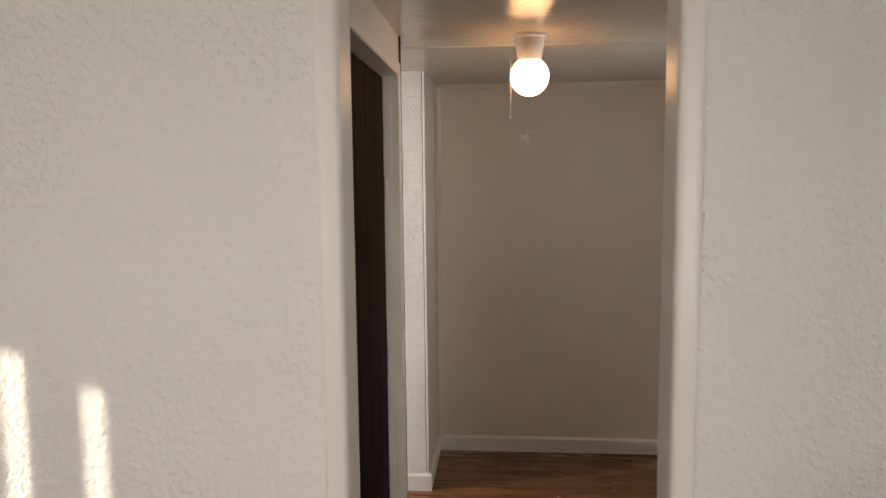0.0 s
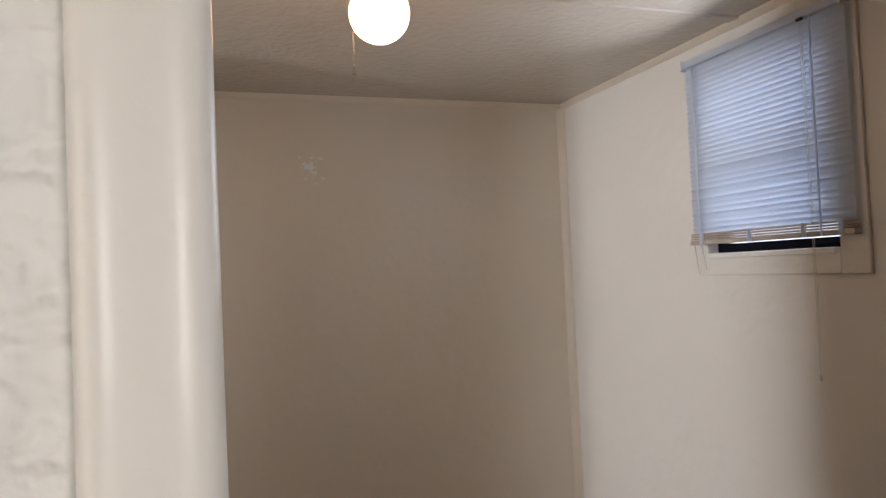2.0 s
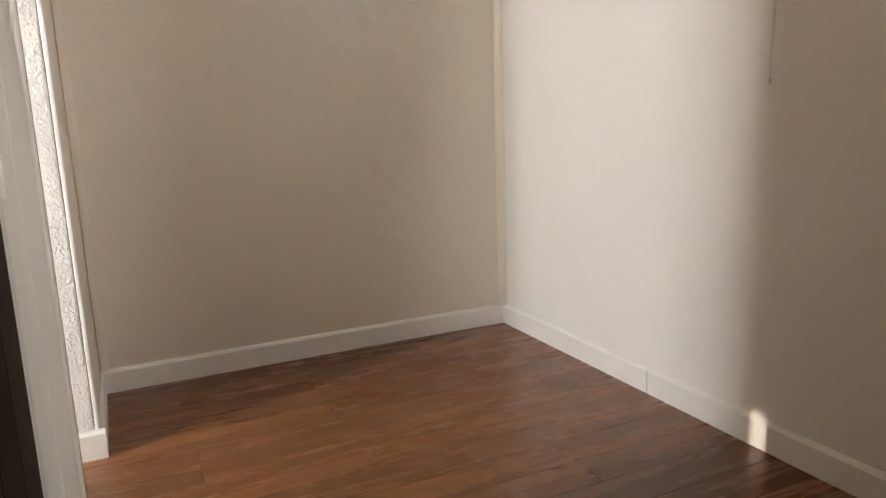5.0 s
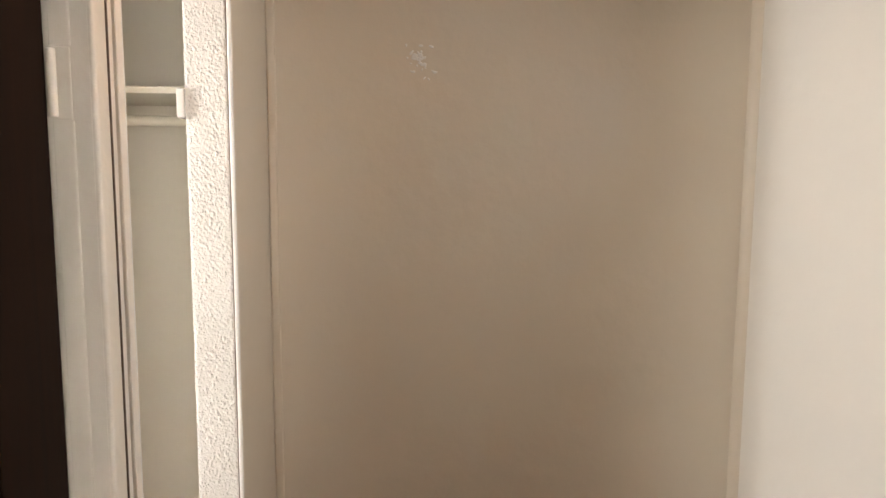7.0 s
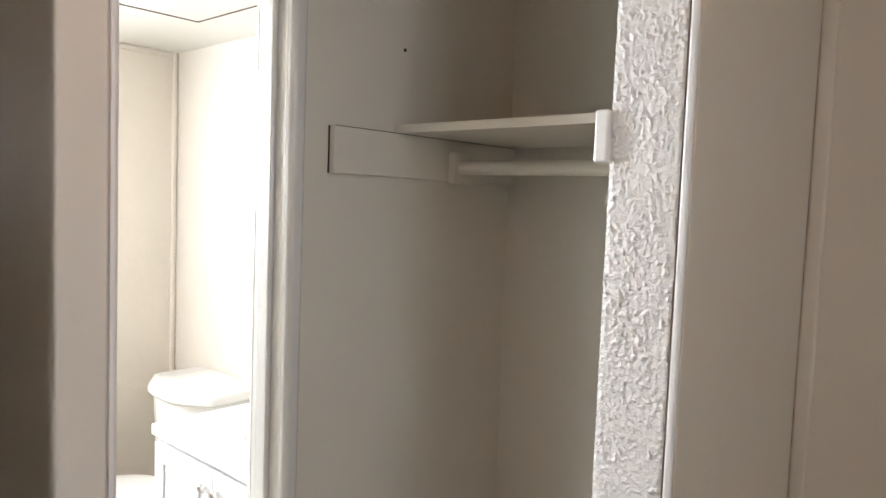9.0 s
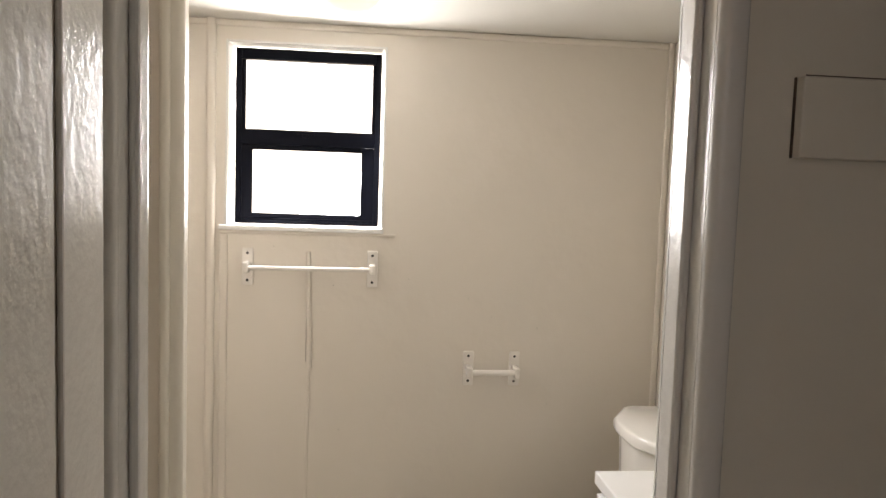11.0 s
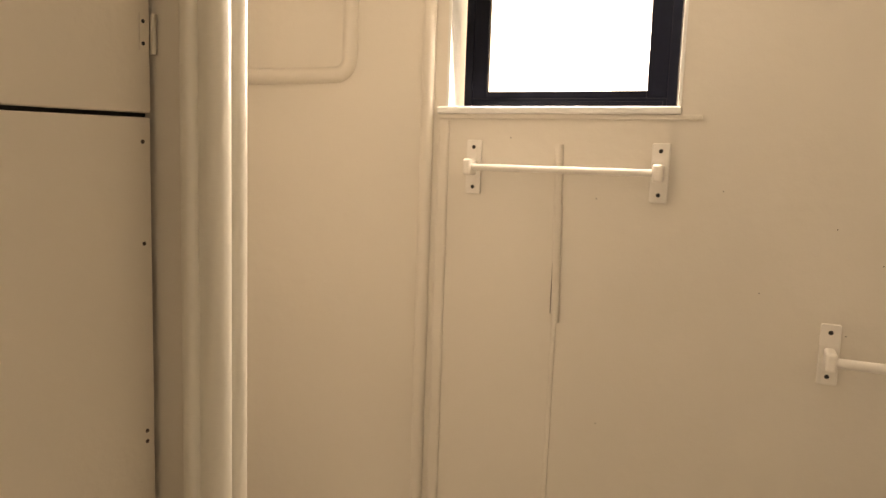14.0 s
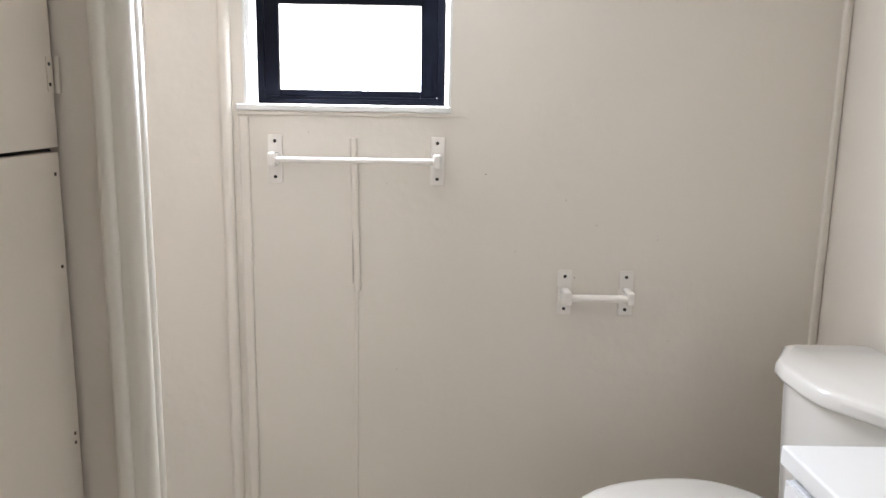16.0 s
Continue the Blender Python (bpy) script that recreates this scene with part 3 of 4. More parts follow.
# ---------------------------------------------------------------- bedroom window and blind
win = thing("window_1", (XR, WY0, WZ0), "small high window behind a white blind", "window", "", "structure")
for nm, lo, hi in (("frame_side", (XR + 0.03, WY0, WZ0), (XR + 0.06, WY0 + 0.03, WZ1)), ("frame_side", (XR + 0.03, WY1 - 0.03, WZ0), (XR + 0.06, WY1, WZ1)),
                   ("frame_bottom", (XR + 0.03, WY0 + 0.03, WZ0), (XR + 0.06, WY1 - 0.03, WZ0 + 0.044)), ("frame_top", (XR + 0.03, WY0 + 0.03, WZ1 - 0.03), (XR + 0.06, WY1 - 0.03, WZ1)),
                   ("meeting_rail", (XR + 0.028, WY0 + 0.03, 1.68), (XR + 0.062, WY1 - 0.03, 1.715))):
    part(nm, box(lo, hi), M_BLACK, win, "dark metal frame", 0.002)
for z0, z1 in ((WZ0 + 0.044, 1.68), (1.715, WZ1 - 0.03)):
    pane = part("pane", box((XR + 0.043, WY0 + 0.03, z0), (XR + 0.047, WY1 - 0.03, z1)), M_GLASS, win)
    pane.visible_shadow = False
casing = thing("trim_window_1", (XR, WY0, WZ0), "cream boards framing the small window", "trim", "", "structure")
for nm, lo, hi in (("side_board", (XR - 0.012, WY0 - 0.09, 1.324), (XR, WY0, 2.09)), ("side_board", (XR - 0.012, WY1, 1.324), (XR, WY1 + 0.052, 2.09)),
                   ("bottom_board", (XR - 0.012, WY0 + 0.0005, 1.324), (XR, WY1 - 0.0005, WZ0)), ("top_board", (XR - 0.012, WY0 + 0.0005, WZ1), (XR, WY1 - 0.0005, 2.09))):
    part(nm, box(lo, hi), M_RIGHT, casing, "", 0.003)
part("sill", box((XR - 0.02, WY0 + 0.01, WZ0 - 0.004), (XR + 0.029, WY1 - 0.01, WZ0 + 0.014)), M_WTRIM, casing, "", 0.003)
blind = thing("mini_blind", (XR - 0.03, 0.39, 2.06), "white vinyl mini blind lowered with slats shut", "blind")
B0, B1 = 0.052, 0.70
part("headrail", box((XR - 0.048, B0, 2.045), (XR - 0.013, B1, 2.072)), M_SLAT, blind, "", 0.003)
part("bracket", boxes(((XR - 0.052, B1 - 0.004, 2.04), (XR - 0.013, B1 + 0.006, 2.078))), M_WTRIM, blind, "", 0.002)
part("bracket", boxes(((XR - 0.052, B0 - 0.006, 2.04), (XR - 0.013, B0 + 0.004, 2.078))), M_WTRIM, blind, "", 0.002)
slat_bm = bmesh.new()
L = B1 - B0
row = []
for j in range(5):
    u = -0.0125 + 0.025 * j / 4
    row.append([slat_bm.verts.new((u, y, 0.0022 * (1 - (u / 0.0125) ** 2))) for y in (-L / 2, L / 2)])
for a, b in zip(row, row[1:]):
    slat_bm.faces.new((a[0], b[0], b[1], a[1]))
slat_me = bpy.data.meshes.new("slat")
slat_bm.to_mesh(slat_me)
slat_bm.free()
slat_me.materials.append(M_SLAT)
for p in slat_me.polygons:
    p.use_smooth = True
rng = random.Random(4)
for i in range(34):
    s = new("slat", slat_me)
    s.parent = blind
    s.matrix_parent_inverse = blind.matrix_world.inverted()
    tilt = 75 + rng.uniform(-3, 3) - (16 if i in (21, 25, 27, 30) else 0)
    s.matrix_basis = pose(XR - 0.031, (B0 + B1) / 2, 2.036 - i * 0.0170, rng.uniform(-0.15, 0.15), tilt, 0)
rail = part("bottom_rail", boxes(((XR - 0.045, B0 - 0.004, 1.43), (XR - 0.018, B1 + 0.004, 1.446)), ((XR - 0.044, B0, 1.4475), (XR - 0.02, B1, 1.4535)), ((XR - 0.045, B0, 1.4555), (XR - 0.019, B1, 1.4615)), ((XR - 0.044, B0, 1.4635), (XR - 0.02, B1, 1.4695))), M_RAIL, blind, "brownish stacked slats on the bottom rail", 0.002)
for y in (B0 + 0.035, B0 + 0.16, B0 + 0.37, B1 - 0.06):
    part("rail_clip", prism(rounded(0.016, 0.003), (XR - 0.046, y - 0.008, 1.428), (0, 1, 0.25), (-1, 0, 0), (0, 0, 0.04)), M_SLAT, blind, "pale plastic band round the rail")
for y in (B0 + 0.10, B1 - 0.05):
    part("ladder_tape", boxes(((XR - 0.0475, y - 0.003, 1.43), (XR - 0.0455, y + 0.003, 2.05))), M_SLAT, blind)
part("lift_cord", cyl(cyl(cyl(bmesh.new(), (XR - 0.05, 0.175, 2.05), (XR - 0.046, 0.176, 1.12), 0.0007, None, 6), (XR - 0.05, 0.181, 2.05), (XR - 0.046, 0.182, 1.03), 0.0007, None, 6), (XR - 0.046, 0.182, 1.03), (XR - 0.046, 0.182, 1.045), 0.004, 0.002, 8), M_CORD, blind, "thin grey pull cord")
part("cord_knot", box((XR - 0.055, 0.168, 2.038), (XR - 0.048, 0.19, 2.047)), M_SCREW, blind, "", 0.002)
part("cord_loop", cyl(cyl(bmesh.new(), (XR - 0.046, B1 - 0.02, 1.43), (XR - 0.02, B1 - 0.005, 1.33), 0.0013, None, 6), (XR - 0.046, B1 - 0.055, 1.43), (XR - 0.02, B1 - 0.045, 1.34), 0.0013, None, 6), M_CORD, blind)
structure("backdrop_east", box((XR + 0.9, -1.6, 0.6), (XR + 0.92, 2.4, 3.4)), M_BLUECARD, "plain hazy blue daylight outside the window", "backdrop")

# ---------------------------------------------------------------- closet
ledger = thing("closet_ledger", (XC, 1.055, 1.574), "cream painted shelf ledger board on the closet wall", "ledger board")
part("board", box((XC, 1.055, 1.574), (XC + 0.018, YB, 1.668)), M_CLOSET, ledger, "", 0.002)
ledger2 = thing("closet_ledger", (SX0, 1.08, 1.595), "white shelf ledger board on the stub wall", "ledger board")
part("board", box((SX0 - 0.02, 1.078, 1.592), (SX0, YB, 1.668)), M_WTRIM, ledger2, "", 0.003)
shelf = thing("closet_shelf", (XC, 1.232, 1.669), "cream painted wooden closet shelf", "shelf")
part("board", box((XC + 0.002, 1.232, 1.6685), (SX0 - 0.002, YB, 1.687)), M_CLOSET, shelf, "", 0.002)
rod = thing("closet_rod", (XC, 1.41, 1.605), "cream painted wooden hanging rod", "closet rod")
part("pole", cyl(bmesh.new(), (XC + 0.02, 1.425, 1.605), (SX0 - 0.02, 1.425, 1.605), 0.016), M_CLOSET, rod, "", 0, True)
for x0, x1 in ((XC + 0.018, XC + 0.036), (SX0 - 0.038, SX0 - 0.02)):
    part("socket", box((x0, 1.393, 1.568), (x1, 1.457, 1.64)), M_CLOSET, rod, "", 0.003)
nail = thing("wall_nail", (XC, 1.257, 1.851), "small dark nail head in the closet wall", "nail")
part("head", cyl(bmesh.new(), (XC - 0.002, 1.257, 1.851), (XC + 0.003, 1.257, 1.851), 0.0035, None, 10), M_SCREW, nail)

# ---------------------------------------------------------------- bathroom window
bw1 = thing("window_2", (XW - 0.066, 0.31, 1.39), "small black-framed window glowing with daylight", "window", "", "structure")
wx0, wx1 = XW - 0.1, XW - 0.066
a0, a1, z0, z1 = 0.043, 0.58, 1.39, 2.038
for nm, lo, hi in (("frame_side", (wx0, a0, z0), (wx1, a0 + 0.022, z1)), ("frame_side", (wx0, a1 - 0.022, z0), (wx1, a1, z1)),
                   ("frame_bottom", (wx0, a0 + 0.022, z0), (wx1, a1 - 0.022, z0 + 0.022)), ("frame_top", (wx0, a0 + 0.022, z1 - 0.04), (wx1, a1 - 0.022, z1)),
                   ("meeting_rail", (wx0, a0 + 0.022, 1.685), (wx1 + 0.006, a1 - 0.022, 1.742))):
    part(nm, box(lo, hi), M_BLACK, bw1, "black metal frame", 0.002)
for nm, lo, hi in (("sash_stile", (wx0 + 0.012, a0 + 0.022, z0 + 0.022), (wx1 - 0.004, a0 + 0.062, 1.685)), ("sash_stile", (wx0 + 0.012, a1 - 0.07, z0 + 0.022), (wx1 - 0.004, a1 - 0.022, 1.685)),
                   ("sash_rail", (wx0 + 0.012, a0 + 0.062, z0 + 0.022), (wx1 - 0.004, a1 - 0.07, z0 + 0.04)), ("sash_rail", (wx0 + 0.012, a0 + 0.062, 1.667), (wx1 - 0.004, a1 - 0.07, 1.685)),
                   ("sash_stile", (wx0 + 0.006, a0 + 0.022, 1.742), (wx1 - 0.014, a0 + 0.034, z1 - 0.04)), ("sash_stile", (wx0 + 0.006, a1 - 0.034, 1.742), (wx1 - 0.014, a1 - 0.022, z1 - 0.04))):
    part(nm, box(lo, hi), M_BLACK, bw1, "", 0.002)
part("latch", boxes(((wx1 + 0.006, 0.27, 1.728), (wx1 + 0.014, 0.335, 1.738)), ((wx1 + 0.006, 0.29, 1.715), (wx1 + 0.012, 0.315, 1.728))), M_BLACK, bw1, "small black sash latch", 0.002)
part("weep_strip", box((wx1, a0 + 0.04, z0 + 0.003), (wx1 + 0.008, a1 - 0.03, z0 + 0.013)), M_BLACK, bw1, "", 0.001)
for lo, hi in (((wx0 + 0.016, a0 + 0.06, z0 + 0.038), (wx0 + 0.02, a1 - 0.068, 1.669)), ((wx0 + 0.008, a0 + 0.03, 1.742), (wx0 + 0.012, a1 - 0.03, z1 - 0.038))):
    pane = part("pane", box(lo, hi), M_GLASS, bw1)
    pane.visible_shadow = False
sill = thing("window_sill", (XW, 0.31, 1.37), "white painted wooden window sill", "window sill", "", "structure")
part("board", box((XW - 0.066, 0.0, 1.368), (XW + 0.012, 0.600, 1.386)), M_WTRIM, sill, "", 0.004)
part("apron", box((XW, 0.004, 1.356), (XW + 0.006, 0.645, 1.3675)), M_BATH, sill, "", 0.002)
reveal = thing("trim_window_2", (XW, 0.31, 1.4), "white painted lining of the window recess", "trim", "", "structure")
part("lining", box((XW - 0.066, 0.022, 1.386), (XW + 0.002, 0.030, 2.052)), M_WTRIM, reveal, "", 0.001)
part("lining", box((XW - 0.066, 0.590, 1.386), (XW + 0.002, 0.598, 2.052)), M_WTRIM, reveal, "", 0.001)
part("lining", box((XW - 0.066, 0.031, 2.044), (XW + 0.002, 0.589, 2.052)), M_WTRIM, reveal, "", 0.001)
structure("backdrop_west", box((XW - 0.95, -1.4, 0.4), (XW - 0.93, 2.0, 3.2)), M_SKYCARD, "plain overexposed daylight outside the bathroom window", "backdrop")

# battens and corner trims of the bathroom
structure("trim_shower_corner", prism(rounded(0.034, 0.018), (XW, -0.046, 0.05), (0, 1, 0), (1, 0, 0), (0, 0, HB - 0.05)), M_BATH, "rounded cream batten beside the shower", "trim", 0, True)
structure("trim_shower_corner_2", prism(rounded(0.03, 0.008), (XW, 0.004, 0.16), (0, 1, 0), (1, 0, 0), (0, 0, 1.19)), M_BATH, "flat cream batten under the window", "trim", 0, True)
structure("trim_batten", prism(rounded(0.019, 0.012), (XW, 0.327, 0.86), (0, 1, 0), (1, 0, 0), (0, -0.012, 0.435)), M_BATH, "narrow cream batten covering a panel seam", "trim", 0, True)
structure("trim_batten_lower", prism(rounded(0.012, 0.0035), (XW, 0.322, 0.0), (0, 1, 0), (1, 0, 0), (0, 0.005, 0.858)), M_BATH, "narrow cream batten covering a panel seam", "trim", 0, True)
# shadow line along the batten, laid on as a thin dark strip
structure("trim_batten_shade", box((XW, 0.3215, 0.88), (XW + 0.0012, 0.3230, 1.08)), M_CRACK_SHADE, "dark strip painting the shadow line beside the batten", "trim")
structure("trim_bath_corner", prism(rounded(0.024, 0.010), (XW, YN - 0.024, 0.0), (0, 1, 0), (1, 0, 0), (0, 0, HB)), M_BATH, "cream corner batten", "trim", 0, True)
structure("trim_bath_cornice", prism(rounded(0.024, 0.010), (XW, -0.72, HB - 0.024), (0, 0, 1), (1, 0, 0), (0, YN + 0.69, 0)), M_BATH, "cream batten under the ceiling", "trim", 0, True)
structure("trim_bath_seam", box((-2.39, 1.0, HB - 0.003), (-2.386, 1.446, HB + 0.001)), M_CRACK_SHADE, "thin dark crack between ceiling panels", "trim")
structure("trim_bath_seam_2", box((-2.386, 1.442, HB - 0.003), (-1.8, 1.446, HB + 0.001)), M_CRACK_SHADE, "thin dark crack between ceiling panels", "trim")

# shower front post, curb and recess rim
post = thing("shower_post", (-2.06, 0.07, 0), "cream painted post at the shower opening", "post", "", "structure")
part("post", box((-2.105, -0.08, 0), (-2.031, 0.098, HB)), M_BATH, post, "", 0.004)
part("casing", prism(rounded(0.022, 0.020), (-2.032, 0.078, 0), (0, 1, 0), (1, 0, 0), (0, 0, HB)), M_TRIM, post, "rounded glossy casing", 0, True)
part("casing", prism(rounded(0.040, 0.030), (-2.066, 0.0985, 0), (1, 0, 0), (0, 1, 0), (0, 0, HB)), M_TRIM, post, "rounded glossy casing", 0, True)
part("casing", prism(rounded(0.034, 0.024), (-2.104, 0.0985, 0), (1, 0, 0), (0, 1, 0), (0, 0, HB)), M_TRIM, post, "", 0, True)
pan = thing("shower_pan", (-2.5, -0.35, 0), "off-white shower pan with a low curb", "shower pan")
part("curb", box((XW, -0.03, 0.0), (-2.106, 0.03, 0.05)), M_PORC, pan, "", 0.012, True, 3)
part("basin", box((XW, -0.72, 0.0), (-2.031, -0.031, 0.03)), M_PORC, pan, "", 0.01)
rim = thing("soap_recess", (XW, -0.45, 1.63), "white moulded rim of a shower soap recess", "soap recess")


def ring_bm(x, yc, zc, w, h, r, tube, seg=8):
    """A rounded-rectangle loop of half-round section lying on a wall at x."""
    bm = bmesh.new()
    path = []
    for cy, cz, t0 in ((w / 2 - r, h / 2 - r, 0), (-w / 2 + r, h / 2 - r, 90), (-w / 2 + r, -h / 2 + r, 180), (w / 2 - r, -h / 2 + r, 270)):
        for i in range(seg + 1):
            t = radians(t0 + 90 * i / seg)
            path.append((cy + r * math.cos(t), cz + r * math.sin(t), math.cos(t), math.sin(t)))
    rings = []
    for y, z, ny, nz in path:
        ring = []
        for k in range(7):
            a = math.pi * k / 6
            o = math.cos(a) * tube
            ring.append(bm.verts.new((x + math.sin(a) * tube * 0.9, yc + y + ny * o, zc + z + nz * o)))
        rings.append(ring)
    for a, b in zip(rings, rings[1:] + rings[:1]):
        for k in range(6):
            bm.faces.new((a[k], a[k + 1], b[k + 1], b[k]))
    bmesh.ops.recalc_face_normals(bm, faces=bm.faces)
    return bm


part("rim", ring_bm(XW, -0.473, 1.622, 0.415, 0.30, 0.045, 0.022), M_BATH, rim, "", 0, True)
part("panel", box((XW, -0.66, 1.49), (XW + 0.003, -0.285, 1.755)), M_BATH, rim)

# ---------------------------------------------------------------- cupboard doors
cup = thing("cupboard", (-1.7, 0.005, 0), "pair of flush cream cupboard doors, one above the other", "cupboard")
part("upper_door", prism([(0, 0), (0.62, -0.020), (0.62, 0.775), (0, 0.765)], (-2.024, 0.0052, 1.293), (1, 0, 0), (0, 0, 1), (0, 0.016, 0)), M_CUP, cup, "", 0.002)
part("lower_door", prism([(0, 0), (0.62, 0.0), (0.62, 1.167), (0, 1.187)], (-2.023, 0.0052, 0.1), (1, 0, 0), (0, 0, 1), (0, 0.016, 0)), M_CUP, cup, "", 0.002)
part("shadow_gap", box((-2.029, 0.005, 0.1), (-1.40, 0.0062, 2.06)), M_GAP, cup)
for z in (1.255, 1.12, 0.86, 0.845, 0.62, 0.30):
    part("screw", cyl(bmesh.new(), (-2.009, 0.0208, z), (-2.009, 0.0222, z), 0.0028, None, 10), M_CRACK_SHADE, cup, "rusty screw head")
for z in (1.395, 1.95):
    h = part("hinge", cyl(bmesh.new(), (-2.0265, 0.025, z - 0.026), (-2.0265, 0.025, z + 0.026), 0.0045, None, 12), M_NICKEL, cup, "paint-covered butt hinge", 0, True)
    part("hinge_leaf", box((-2.021, 0.0214, z - 0.024), (-2.006, 0.0229, z + 0.024)), M_CUP, cup)
    for dz in (-0.014, 0.014):
        part("screw", cyl(bmesh.new(), (-2.011, 0.0228, z + dz), (-2.011, 0.0238, z + dz), 0.0026, None, 10), M_SCREW, cup)

# ---------------------------------------------------------------- bars on the wall


def wall_bar(name, label, category, y0, y1, zt, zb, rod_r, out, drop):
    ob = thing(name, (XW, (y0 + y1) / 2, zb), label, category)
    zc = (zt + zb) / 2
    hh = (zt - zb) / 2 + 0.018
    for y, s in ((y0, 1), (y1, -1)):
        prof = [(-0.018, -hh), (0.018, -hh), (0.020, -hh + 0.004), (0.020, hh - 0.004), (0.018, hh), (-0.018, hh), (-0.020, hh - 0.004), (-0.020, -hh + 0.004)]
        bp = part("plate", prism(prof, (XW, y, zc), (0, 1, 0), (0, 0, 1), (0.009, 0, 0)), M_BAR, ob, "", 0.002)
        for z in (zt, zb):
            part("screw", cyl(bmesh.new(), (XW + 0.008, y, z), (XW + 0.0105, y, z), 0.0055, 0.0045, 12), M_SCREW, bp, "dark screw head")
        arm = bmesh.new()
        put(arm, (XW + 0.009, y - 0.011, zc - 0.02 + drop), (XW + out + 0.012, y + 0.011, zc + 0.02 + drop))
        part("arm", arm, M_BAR, ob, "", 0.006, True, 3)
    part("bar", cyl(bmesh.new(), (XW + out, y0, zc + drop), (XW + out, y1, zc + drop), rod_r, None, 20), M_BAR, ob, "", 0, True)
    return ob


wall_bar("towel_bar", "cream painted towel bar under the window", "towel bar", 0.106, 0.562, 1.285, 1.185, 0.0085, 0.045, 0.0)
wall_bar("toilet_paper_holder", "cream painted toilet paper holder with a white roller", "paper holder", 0.936, 1.114, 0.911, 0.815, 0.0105, 0.06, -0.004)

# ---------------------------------------------------------------- toilet


def loft(sections):
    """Rings of equal length joined into a closed skin."""
    bm = bmesh.new()
    rings = [[bm.verts.new(p) for p in s] for s in sections]
    for a, b in zip(rings, rings[1:]):
        k = len(a)
        for i in range(k):
            bm.faces.new((a[i], a[(i + 1) % k], b[(i + 1) % k], b[i]))
    bm.faces.new(rings[0][::-1])
    bm.faces.new(rings[-1])
    bmesh.ops.recalc_face_normals(bm, faces=bm.faces)
    return bm


TX = -2.508


def tank_ring(z, grow, flat=0.0):
    """Tank plan: straight back, front swelling forward between chamfered corners."""
    w, back, front = 0.212 + grow, YN - 0.02, 1.405 - grow
    pts = [(-w, back), (-w, front + 0.075), (-w + 0.012, front + 0.055), (-w * 0.62, front + 0.012), (-w * 0.45, front - 0.012), (-w * 0.2, front - 0.02), (w * 0.2, front - 0.02), (w * 0.45, front - 0.012), (w * 0.62, front + 0.012), (w - 0.012, front + 0.055), (w, front + 0.075), (w, back)]
    return [(TX + a, b, z) for a, b in pts]


def egg(z, half, front, back, seg=36):
    pts = []
    mid = back - half * 1.05
    for i in range(seg):
        t = 2 * math.pi * i / seg
        c, s = math.cos(t), math.sin(t)
        ly = (mid - front) if s < 0 else (back - mid)
        pts.append((TX + half * c, mid + ly * s, z))
    return pts


toilet = thing("toilet", (TX, 1.3, 0), "white porcelain toilet with its lid closed", "toilet")
part("tank", loft([tank_ring(0.39, -0.035), tank_ring(0.42, -0.022), tank_ring(0.60, -0.012), tank_ring(0.757, -0.006)]), M_PORC, toilet, "", 0.008, True, 3)
part("tank_lid", loft([tank_ring(0.758, 0.006), tank_ring(0.764, 0.013), tank_ring(0.786, 0.013), tank_ring(0.797, 0.008), tank_ring(0.802, -0.004)]), M_PORC, toilet, "", 0.004, True, 3)
part("bowl", loft([egg(0.0, 0.11, 1.10, 1.50), egg(0.12, 0.105, 1.10, 1.48), egg(0.24, 0.14, 1.02, 1.48), egg(0.34, 0.185, 0.91, 1.48), egg(0.405, 0.198, 0.895, 1.48)]), M_PORC, toilet, "", 0, True)
part("seat", loft([egg(0.406, 0.20, 0.89, 1.42), egg(0.425, 0.202, 0.888, 1.42)]), M_PORC, toilet, "", 0.006, True, 3)
part("seat_lid", loft([egg(0.4265, 0.202, 0.89, 1.42), egg(0.438, 0.20, 0.892, 1.42), egg(0.446, 0.175, 0.92, 1.40)]), M_PORC, toilet, "", 0.004, True, 3)

# ---------------------------------------------------------------- vanity
VX0, VX1, VY = -2.106, -1.40, 1.178
van = thing("vanity_cabinet", (VX0, VY, 0), "white two-door vanity cabinet", "vanity cabinet")
part("body", box((VX0, VY + 0.018, 0.09), (VX1, YN, 0.777)), M_VAN, van, "", 0.003)
part("toe_kick", box((VX0 + 0.02, VY + 0.07, 0.004), (VX1 - 0.02, YN, 0.0895)), M_VAN, van)
part("face_frame", boxes(((VX0, VY + 0.002, 0.735), (VX1, VY + 0.0178, 0.777)), ((VX0, VY + 0.002, 0.09), (VX1, VY + 0.0178, 0.12)), ((VX0, VY + 0.002, 0.121), (VX0 + 0.035, VY + 0.0178, 0.734)), ((VX1 - 0.035, VY + 0.002, 0.121), (VX1, VY + 0.0178, 0.734))), M_VAN, van, "", 0.001)
vm = (VX0 + VX1) / 2
